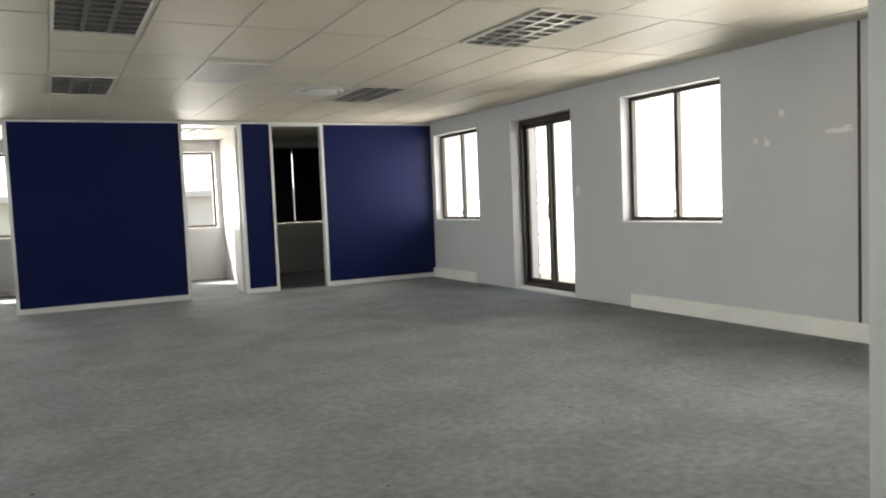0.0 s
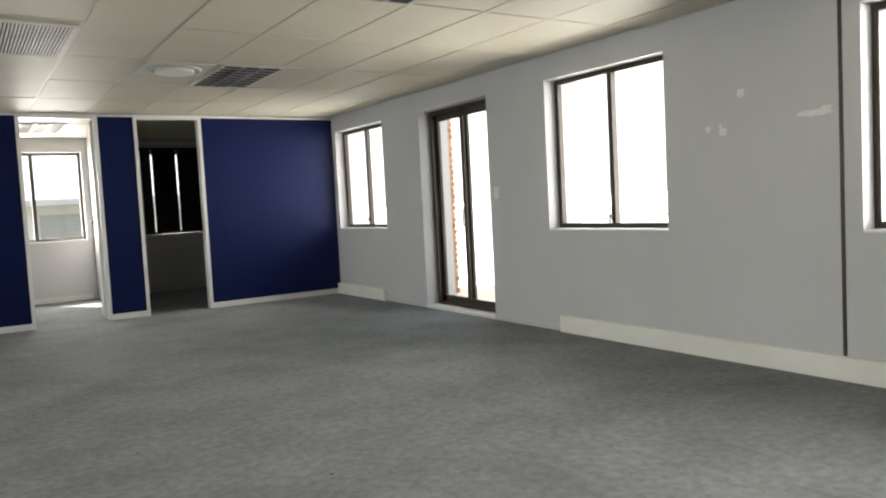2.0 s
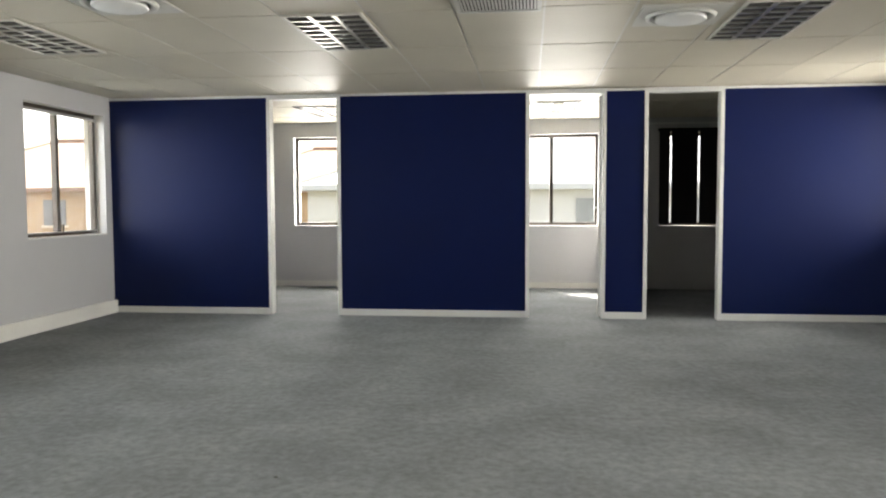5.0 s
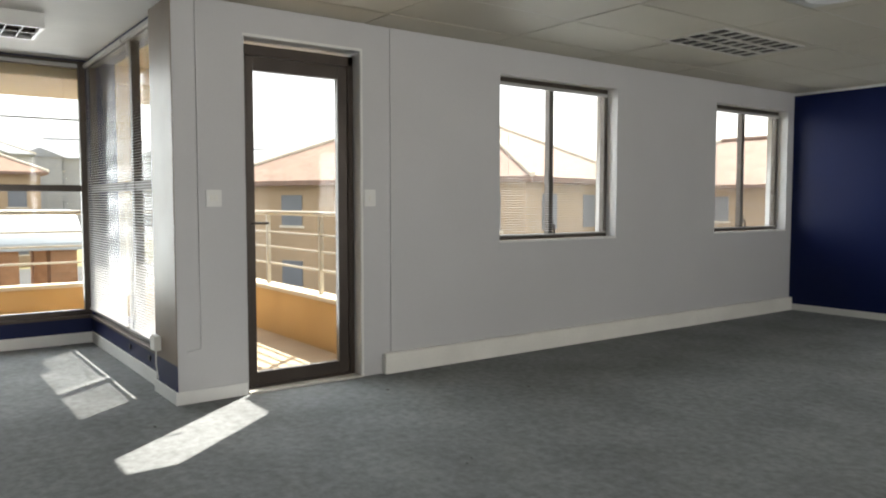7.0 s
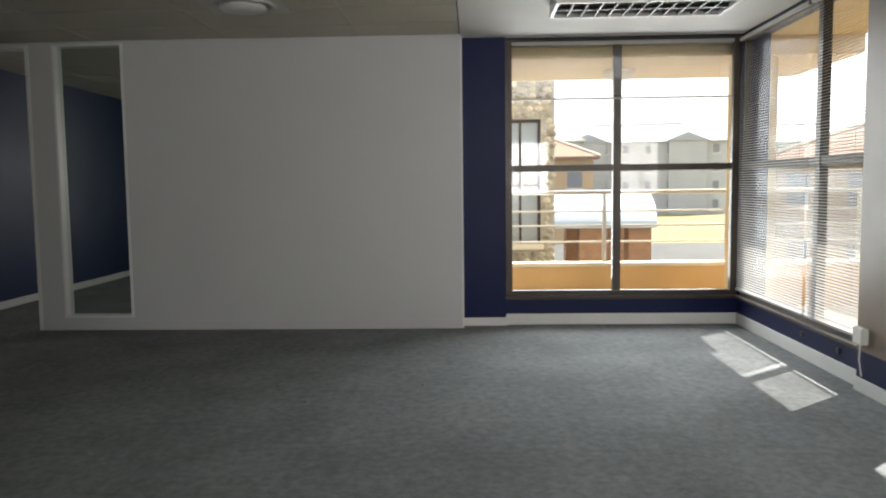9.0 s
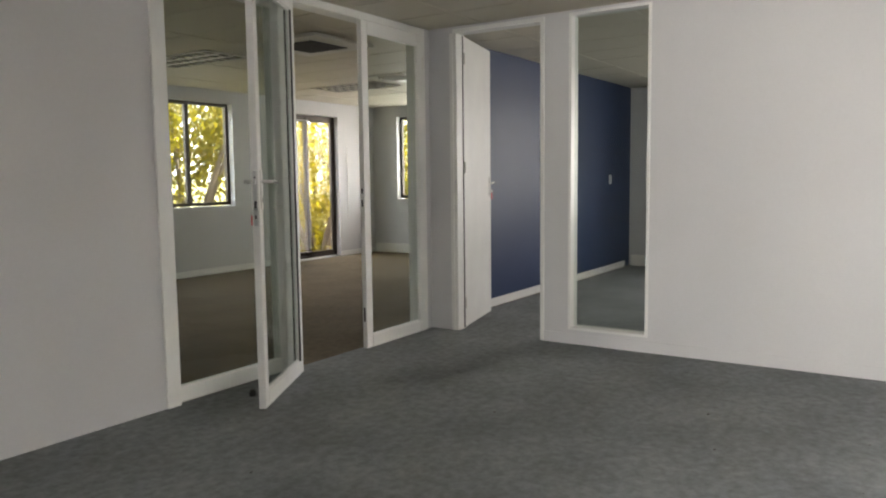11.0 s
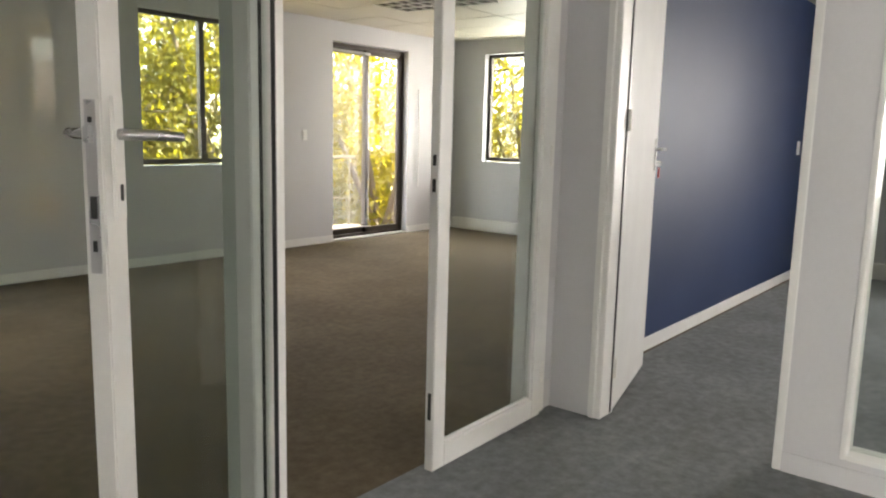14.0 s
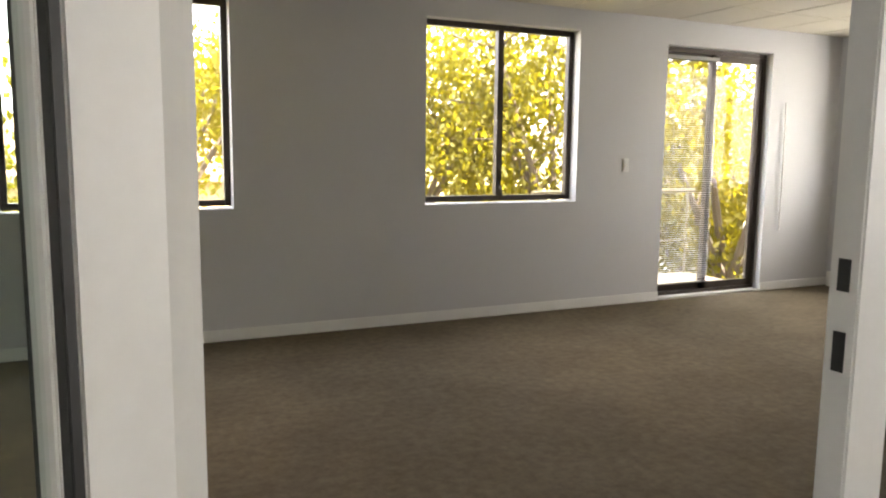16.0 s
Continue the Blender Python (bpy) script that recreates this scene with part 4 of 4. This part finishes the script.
group_box("housing", [(-0.24, 0.24, -0.62, 0.62, 2.525, 2.594), (-0.24, 0.24, -0.62, -0.595, 2.49, 2.525), (-0.24, 0.24, 0.595, 0.62, 2.49, 2.525), (-0.24, -0.215, -0.595, 0.595, 2.49, 2.525), (0.215, 0.24, -0.595, 0.595, 2.49, 2.525)], M_WHITE, 0.003, sl)
# sheet and louvre coloured dark to give the shade inside the box
box("shade_sheet", -0.214, 0.214, -0.594, 0.594, 2.520, 2.5245, M_SHADE_FLECK, 0, sl)
group_box("louvre", [(-0.214, 0.214, -0.594 + 0.099 * i - 0.004, -0.594 + 0.099 * i + 0.004, 2.494, 2.519) for i in range(1, 12)] + [(-0.006, 0.006, -0.594, 0.594, 2.495, 2.519)], M_BRONZE, 0, sl)

# thin white wand hanging by the office corner
tagged(tube("blind_wand", [(-10.32, YS + 0.03, 1.9), (-10.335, YS + 0.03, 1.2), (-10.33, YS + 0.03, 0.62)], 0.008, M_WHITE), "white hanging blind wand beside sliding door", "blind wand")

tagged(box("trim", 3.1, XE, YN - 0.03, YN, 2.50, 2.53, M_WHITE, 0.004), "white cornice in dark office", "trim", kind="structure")
# ---- outdoors: balcony on the west ----
tagged(box("balcony_floor", -7.6, XW - 0.261, 1.9, 6.3, -0.25, -0.09, M_BALCFLOOR), "sunlit cream balcony floor", "floor", kind="structure")
tagged(group_box("balcony_parapet", [(-7.6, -7.42, 1.9, 6.33, -0.6, 0.37), (-7.42, XW - 0.262, 6.15, 6.33, -0.6, 0.37)], M_OCHRE, 0.01), "low ochre plastered balcony parapet", "parapet", kind="structure")
tagged(group_box("balcony_coping", [(-7.62, -7.40, 1.9, 6.35, 0.37, 0.41), (-7.40, XW - 0.262, 6.13, 6.35, 0.37, 0.41)], M_COPING, 0.008), "pale coping on balcony parapet", "coping", kind="structure")
tagged(group_box("balcony_soffit", [(-7.7, XBAY - 0.251, 1.7, 5.58, 2.45, 2.75), (XBAY - 0.25, XW - 0.262, YBAY + 0.26, 5.61, 2.62, 2.75)], M_SOFFIT, 0.01), "cream plastered balcony soffit", "soffit", kind="structure")
tagged(box("balcony_pillar", -6.65, -6.3, 4.5, 4.85, -0.09, 2.45, M_SOFFIT, 0.01), "ochre plastered balcony pillar", "pillar", kind="structure")
lamp = lathe("bulkhead_lamp", [(0.16, 2.45), (0.165, 2.42), (0.13, 2.37), (0.05, 2.35)], M_COPING, 32)
lamp.location = (-7.0, 3.5, 0)
tagged(lamp, "round cream bulkhead lamp under soffit", "outdoor lamp")
rl = tagged(empty("balcony_railing"), "pale steel balcony railing with horizontal bars", "railing")
for z, r in ((1.19, 0.025), (0.98, 0.012), (0.82, 0.012), (0.64, 0.012)):
    tube("rail", [(-7.5, 1.95, z), (-7.5, 6.24, z), (XW - 0.28, 6.24, z)], r, M_STEEL, rl)
for x, y in ((-7.5, 2.1), (-7.5, 3.45), (-7.5, 4.8), (-7.5, 6.24), (-6.2, 6.24), (-4.95, 6.24), (-3.85, 6.24)):
    box("post", x - 0.02, x + 0.02, y - 0.02, y + 0.02, 0.41, 1.17, M_STEEL, 0.004, rl)

# stone clad stair tower of the same building
st = tagged(empty("stone_tower"), "rubble stone clad tower with tall window", "building")
group_box("wall", wall_boxes('x', -10.9, -0.4, 1.95, 3.27, [(2.42, 3.06, 0.35, 2.3)], -4, 2.9) + [(-13.5, -10.9 - 0.401, 3.07, 3.27, -4, 2.9)], M_MORTAR, 0, st)
w_ = new("window")
w_.parent = st
group_box("frame", [(-11.05, -11.0, 2.42, 2.47, 0.35, 2.3), (-11.05, -11.0, 3.01, 3.06, 0.35, 2.3), (-11.05, -11.0, 2.72, 2.76, 0.35, 2.3), (-11.05, -11.0, 2.42, 3.06, 1.25, 1.3), (-11.05, -11.0, 2.42, 3.06, 2.25, 2.3)], M_BRONZE, 0.004, w_)
box("glass", -11.04, -11.03, 2.42, 3.06, 0.35, 2.3, M_REFLECTGLASS, 0, w_)
box("sill", -11.0, -10.84, 2.38, 3.10, 0.27, 0.35, M_COPING, 0.008, w_)


# ---- outdoors: ground, houses, carport, cars ----
GZ = -3.4
bm = bmesh.new()
bmesh.ops.create_grid(bm, x_segments=8, y_segments=8, size=1500)
me = bpy.data.meshes.new("ground")
bm.to_mesh(me)
bm.free()
me.materials.append(M_DRYGRASS)
gr = new("ground", me)
gr.location = (0, 0, GZ)
tagged(gr, "dry yellow grass ground", "ground", kind="structure")
tagged(box("road", -58, -9, -40, 60, GZ, GZ + 0.02, M_ASPHALT), "grey asphalt parking lane", "road", kind="structure")


# made-up pale ground, so that the east windows look out on white
tagged(box("pavement", 9, 1490, -1490, 1490, GZ, GZ + 0.03, M_PALEGROUND), "pale ground added to whiten the east window view", "pavement", kind="structure")


def house(x, y, w, d, eave, ridge, rot, wallm, roofm, label, storeys=2, name="house", cols=5):
    """Hip roofed block on the ground; w along local x."""
    t = tagged(empty(name, pose(x, y, GZ, 0, 0, rot)), label, "building", "neighbouring buildings")
    e = eave - GZ
    box("wall", -w / 2, w / 2, -d / 2, d / 2, 0, e, wallm, 0, t)
    o = 0.5
    bm = bmesh.new()
    b = [bm.verts.new(c) for c in ((-w / 2 - o, -d / 2 - o, e), (w / 2 + o, -d / 2 - o, e), (w / 2 + o, d / 2 + o, e), (-w / 2 - o, d / 2 + o, e))]
    l = [bm.verts.new((v.co.x, v.co.y, e - 0.2)) for v in b]
    rdg = max(0.2, (w - d) / 2)
    r = [bm.verts.new((-rdg, 0, ridge - GZ)), bm.verts.new((rdg, 0, ridge - GZ))]
    for f in ((b[0], b[1], r[1], r[0]), (b[2], b[3], r[0], r[1]), (b[1], b[2], r[1]), (b[3], b[0], r[0]), tuple(l[::-1])):
        bm.faces.new(f)
    for i in range(4):
        bm.faces.new((b[i], l[i], l[(i + 1) % 4], b[(i + 1) % 4]))
    bmesh.ops.recalc_face_normals(bm, faces=bm.faces[:])
    rm = bpy.data.meshes.new("roof")
    bm.to_mesh(rm)
    bm.free()
    rm.materials.append(roofm)
    ro = new("roof", rm)
    ro.parent = t
    caps = tube("ridge_cap", [(-rdg, 0, ridge - GZ + 0.05), (rdg, 0, ridge - GZ + 0.05)], 0.12, roofm, t)
    for sx in (-1, 1):
        for sy in (-1, 1):
            tube("hip_cap", [(sx * rdg, 0, ridge - GZ + 0.04), (sx * (w / 2 + o), sy * (d / 2 + o), e + 0.04)], 0.1, M_COPING, t)
    sh = e / storeys
    hw = 0.6 if storeys < 3 else 0.42
    if storeys > 2:
        for gx_ in (-w * 0.28, w * 0.28):
            for side in (-1, 1):
                gm = bmesh.new()
                y0_, y1_ = side * (d / 2 + 0.9), 0.0
                tri = [(gx_ - 3.2, e), (gx_ + 3.2, e), (gx_, e + 1.3)]
                fr_ = [gm.verts.new((u, y0_, v)) for u, v in tri]
                bk_ = [gm.verts.new((u, y1_, v)) for u, v in tri]
                gm.faces.new(fr_)
                gm.faces.new((fr_[1], fr_[2], bk_[2], bk_[1]))
                gm.faces.new((fr_[2], fr_[0], bk_[0], bk_[2]))
                bmesh.ops.recalc_face_normals(gm, faces=gm.faces[:])
                gme = bpy.data.meshes.new("gable")
                gm.to_mesh(gme)
                gm.free()
                gme.materials.append(roofm)
                new("gable", gme).parent = t
                box("gable_bay", gx_ - 2.7, gx_ + 2.7, min(side * d / 2, side * (d / 2 + 0.7)), max(side * d / 2, side * (d / 2 + 0.7)), 0, e, wallm, 0, t)
    for k in range(storeys):
        for side in (-1, 1):
            for i in range(cols):
                u = -w / 2 + w * (i + 0.5) / cols
                box("window", u - hw, u + hw, side * d / 2 - 0.04, side * d / 2 + 0.04, k * sh + 0.9, k * sh + 2.2, M_DARKGLASS, 0, t)
                box("window_sill", u - 0.7, u + 0.7, side * d / 2 - 0.08, side * d / 2 + 0.08, k * sh + 0.8, k * sh + 0.9, M_COPING, 0, t)
            for i in range(max(2, cols - 2)):
                v = -d / 2 + d * (i + 0.5) / max(2, cols - 2)
                box("window", side * w / 2 - 0.04, side * w / 2 + 0.04, v - 0.6, v + 0.6, k * sh + 0.9, k * sh + 2.2, M_DARKGLASS, 0, t)
    return t


house(-66, 4.5, 15, 11, 3.5, 6.2, 88, M_BUFF, M_ROOF, "buff two storey house with tiled hip roof")
house(-27, 23, 16, 11, 2.2, 5.0, 20, M_BUFF, M_ROOF, "buff two storey house with tiled hip roof")
house(-22, 44, 18, 11, 2.2, 5.0, 0, M_BUFF, M_ROOF, "buff two storey house with tiled hip roof")
house(-42, 30, 15, 11, 2.0, 4.6, 60, M_BUFF, M_ROOF, "buff two storey house with tiled hip roof")
house(-9, 52, 18, 11, 2.2, 5.0, 0, M_BUFF, M_ROOF, "buff two storey house with tiled hip roof")
house(4, 34, 20, 10, 2.0, 4.2, 0, M_FARWALL, M_FARROOF, "pale block behind the small offices", name="office_block")
for x, y, rot in ((-120, 28, 80), (-125, 52, 85), (-115, 5, 88), (-130, -20, 90)):
    house(x, y, 26, 12, 7.5, 10.5, rot, M_FARWALL, M_FARROOF, "pale grey three storey apartment block", 4, "apartment_block", 8)
dome = lathe("domed_roof", [(3.2, 0), (3.2, 4.6), (3.0, 5.4), (2.3, 6.3), (1.2, 6.9), (0.2, 7.1)], M_FARROOF, 32)
dome.location = (-60, 38, GZ + 2)
tagged(dome, "distant grey domed tower roof", "building")


def carport(x, y, w, l):
    t = tagged(empty("carport", pose(x, y, GZ, 0, 0, 90)), "carport with curved metal roof on brick piers", "carport")
    bm = bmesh.new()
    k = 14
    rows = []
    for i in range(k + 1):
        a = math.pi * i / k
        rows.append([bm.verts.new((u, math.cos(a) * w / 2, 3.77 + math.sin(a) * 0.75)) for u in (-l / 2, l / 2)])
    for a, b in zip(rows, rows[1:]):
        bm.faces.new((a[0], a[1], b[1], b[0])).smooth = True
    bm.faces.new([r[0] for r in rows])
    bm.faces.new([r[1] for r in rows][::-1])
    me = bpy.data.meshes.new("vault")
    bm.to_mesh(me)
    bm.free()
    me.materials.append(M_VAULT)
    new("vault", me).parent = t
    box("beam", -l / 2, l / 2, -w / 2 - 0.1, w / 2 + 0.1, 3.6, 3.77, M_VAULT, 0.02, t)
    for u in (-l / 2 + 0.4, 0, l / 2 - 0.4, l / 2 - 1.6):
        for v in (-w / 2 + 0.3, w / 2 - 0.3):
            box("pier", u - 0.28, u + 0.28, v - 0.28, v + 0.28, 0, 3.6, M_BRICK, 0.01, t)


carport(-19.2, 2.0, 3.2, 9)


def car(m, paint):
    t = tagged(empty("car", m), "white parked car on asphalt", "car", "parked cars")
    bm = bmesh.new()
    prof = [(-2.1, 0.35), (-2.15, 0.75), (-1.95, 0.92), (-1.2, 0.98), (-0.55, 1.42), (0.75, 1.45), (1.45, 1.02), (2.0, 0.92), (2.12, 0.6), (2.05, 0.33)]
    lft = [bm.verts.new((u, -0.82 + (0.14 if v > 1.1 else 0), v)) for u, v in prof]
    rgt = [bm.verts.new((u, 0.82 - (0.14 if v > 1.1 else 0), v)) for u, v in prof]
    bm.faces.new(lft)
    bm.faces.new(rgt[::-1])
    for i in range(len(prof)):
        j = (i + 1) % len(prof)
        bm.faces.new((lft[i], rgt[i], rgt[j], lft[j]))
    bmesh.ops.recalc_face_normals(bm, faces=bm.faces[:])
    bmesh.ops.bevel(bm, geom=bm.edges[:], offset=0.06, segments=2, affect='EDGES', clamp_overlap=True)
    me = bpy.data.meshes.new("body")
    bm.to_mesh(me)
    bm.free()
    me.materials.append(paint)
    new("body", me).parent = t
    for s in (-1, 1):
        box("side_window", -0.75, 0.95, s * 0.72 - 0.04, s * 0.72 + 0.04, 1.06, 1.36, M_DARKGLASS, 0.02, t)
    ws = box("windscreen", -0.02, 0.02, -0.6, 0.6, -0.26, 0.26, M_DARKGLASS, 0.01, t)
    ws.matrix_local = pose(-0.93, 0, 1.2, 0, 58, 0)
    for u in (-1.35, 1.3):
        for s in (-1, 1):
            wh = lathe("wheel", [(0.2, -0.1), (0.31, -0.1), (0.33, -0.06), (0.33, 0.06), (0.31, 0.1), (0.2, 0.1)], M_TYRE, 20, t)
            wh.matrix_local = pose(u, s * 0.76, 0.33, 90, 0, 0)
    return t


c0 = car(pose(-19, 4.4, GZ + 0.02, 0, 0, 10), M_CARPAINT)
for x, y, r in ((-18, 8.2, 20), (-17, 12.5, 35), (-14.5, 15.5, 40), (-20, 17, 30), (-13, 20, 60), (-19.5, 1.0, 5)):
    copy_thing(c0, pose(x, y, GZ + 0.02, 0, 0, r))

# east balcony: brick pier, slab and rail
tagged(box("balcony_floor_east", XE + 0.421, 8.6, 5.0, 11.0, -0.3, -0.05, M_COPING), "pale balcony slab", "floor", kind="structure")
pier = tagged(empty("brick_pier", pose(6.95, 10.62, -0.05)), "face brick balcony pier", "pier")
box("core", -0.2, 0.2, -0.2, 0.2, 0, 2.9, M_MORTAR, 0, pier)
bme = boxes_mesh("brick", [(-0.108, 0.108, -0.052, 0.052, -0.035, 0.035)], M_BRICK, 0.004)
for row in range(34):
    for side in range(4):
        for k in range(2):
            b_ = new("brick", bme)
            b_.parent = pier
            u = (-0.117 if k == 0 else 0.117) if row % 2 == 0 else (-0.10 + 0.2 * k)
            p = Vector((u, -0.165, 0.045 + row * 0.085))
            b_.matrix_local = pose(0, 0, 0, 0, 0, 90 * side) @ Matrix.Translation(p)
rl = tagged(empty("balcony_railing"), "pale steel balcony railing with horizontal bars", "railing")
for z, r in ((1.0, 0.025), (0.75, 0.012), (0.5, 0.012), (0.25, 0.012)):
    tube("rail", [(8.5, 5.0, z), (8.5, 11.0, z)], r, M_STEEL, rl)
for y in (5.1, 6.5, 8.0, 9.5, 10.9):
    box("post", 8.48, 8.52, y - 0.02, y + 0.02, -0.05, 0.98, M_STEEL, 0.004, rl)
# south balcony rail outside the office sliding door
tagged(box("balcony_floor_south", -10.6, -8.3, -9.5, YS - 0.202, -0.3, -0.06, M_BALCFLOOR), "sunlit buff balcony slab", "floor", kind="structure")
rl = tagged(empty("balcony_railing"), "slim tan painted steel balcony railing", "railing")
for z, r in ((0.95, 0.025), (0.35, 0.008)):
    tube("rail", [(-10.6, -9.42, z), (-8.3, -9.42, z)], r, M_RAILTAN, rl)
for x in (-10.5, -9.6, -8.4):
    box("post", x - 0.012, x + 0.012, -9.432, -9.408, -0.06, 0.93, M_RAILTAN, 0.003, rl)
house(-6, -32, 16, 10, 0.6, 2.8, 0, M_BUFF, M_ROOF, "buff house with tiled roof behind trees")


# ---- trees on the south and west of the office ----
def tree(x, y, height, crown, seed, n=8500):
    rnd = random.Random(seed)
    t = tagged(empty("tree", pose(x, y, GZ)), "leafy yellow-green tree in sunlight", "tree", "garden trees")
    limbs = []
    bm = bmesh.new()

    def limb(p, q, r0, r1):
        ax = (q - p).normalized()
        s = ax.orthogonal().normalized()
        u = ax.cross(s)
        ra, rb = [], []
        for i in range(7):
            c, d = math.cos(2 * math.pi * i / 7), math.sin(2 * math.pi * i / 7)
            ra.append(bm.verts.new(p + (s * c + u * d) * r0))
            rb.append(bm.verts.new(q + (s * c + u * d) * r1))
        for i in range(7):
            bm.faces.new((ra[i], ra[(i + 1) % 7], rb[(i + 1) % 7], rb[i]))
    base, fork = Vector((0, 0, 0)), Vector((rnd.uniform(-.2, .2), rnd.uniform(-.2, .2), height * 0.4))
    limb(base, fork, 0.2, 0.14)
    tips = []
    for i in range(9):
        a = i * 2.4 + rnd.uniform(-.4, .4)
        q = fork + Vector((math.cos(a) * crown * rnd.uniform(.3, .75), math.sin(a) * crown * rnd.uniform(.3, .75), height * rnd.uniform(0.05, 0.5)))
        limb(fork, q, 0.09, 0.035)
        tips.append(q)
        for k in range(3):
            q2 = q + Vector((rnd.uniform(-1, 1), rnd.uniform(-1, 1), rnd.uniform(-.5, 1))) * crown * 0.38
            limb(q, q2, 0.035, 0.01)
            tips.append(q2)
    me = bpy.data.meshes.new("trunk")
    bm.to_mesh(me)
    bm.free()
    me.materials.append(M_BARK)
    new("trunk", me).parent = t
    verts, faces = [], []
    for i in range(n):
        c = rnd.choice(tips) + Vector((rnd.gauss(0, 1), rnd.gauss(0, 1), rnd.gauss(0, 1))) * crown * 0.13
        s = rnd.uniform(0.035, 0.085)
        m = Euler((rnd.uniform(0, 6.3), rnd.uniform(0, 6.3), rnd.uniform(0, 6.3))).to_matrix()
        k = len(verts)
        for u, v, w in ((-s, 0, 0), (0, -s * 0.65, 0.01), (s, 0, 0), (0, s * 0.65, 0.01)):
            verts.append(c + m @ Vector((u, v, w)))
        faces.append((k, k + 1, k + 2, k + 3))
    lme = bpy.data.meshes.new("leaves")
    lme.from_pydata(verts, [], faces)
    lme.materials.append(M_LEAF)
    lv = new("leaves", lme)
    lv.parent = t
    tagged(lv, kind="stuff")


for i, (x, y, h_, c_) in enumerate(((-4.4, -14.5, 7.0, 2.6), (-9.0, -15.0, 6.6, 2.5), (-11.6, -13.6, 7.4, 2.6), (-12.6, -17.5, 8.4, 2.9), (-16.5, -10.0, 7.0, 2.5), (-14.4, -3.6, 7.8, 2.4), (-18.5, -7.0, 8.0, 2.7), (-8.0, -20.0, 8.0, 2.8), (-15.0, -13.4, 7.4, 2.8), (-17.4, -15.4, 8.2, 2.9), (-13.4, -11.4, 6.4, 2.2))):
    tree(x, y, h_, c_, 40 + i)

# ---- stones of the tower, last ----
rnd = random.Random(5)
smeshes = []
for k in range(6):
    bm = bmesh.new()
    bmesh.ops.create_icosphere(bm, subdivisions=1, radius=0.5)
    for v in bm.verts:
        v.co *= rnd.uniform(0.85, 1.1)
    sm = bpy.data.meshes.new("stone")
    bm.to_mesh(sm)
    bm.free()
    sm.materials.append(M_STONE)
    smeshes.append(sm)
count = 0
z = -0.2
while z < 2.85:
    y = 1.98 + rnd.uniform(0, 0.05)
    while y < 3.25:
        if not (2.36 < y < 3.10 and 0.25 < z < 2.33) and count < 300:
            s_ = new("stone", rnd.choice(smeshes))
            s_.parent = st
            w0 = rnd.uniform(0.10, 0.17)
            s_.matrix_local = Matrix.Translation((-10.9, y, z)) @ Euler((rnd.uniform(-.5, .5), 0, 0)).to_matrix().to_4x4() @ Matrix.Diagonal((0.08, w0, rnd.uniform(0.08, 0.12), 1))
            count += 1
        y += rnd.uniform(0.10, 0.15)
    z += 0.095
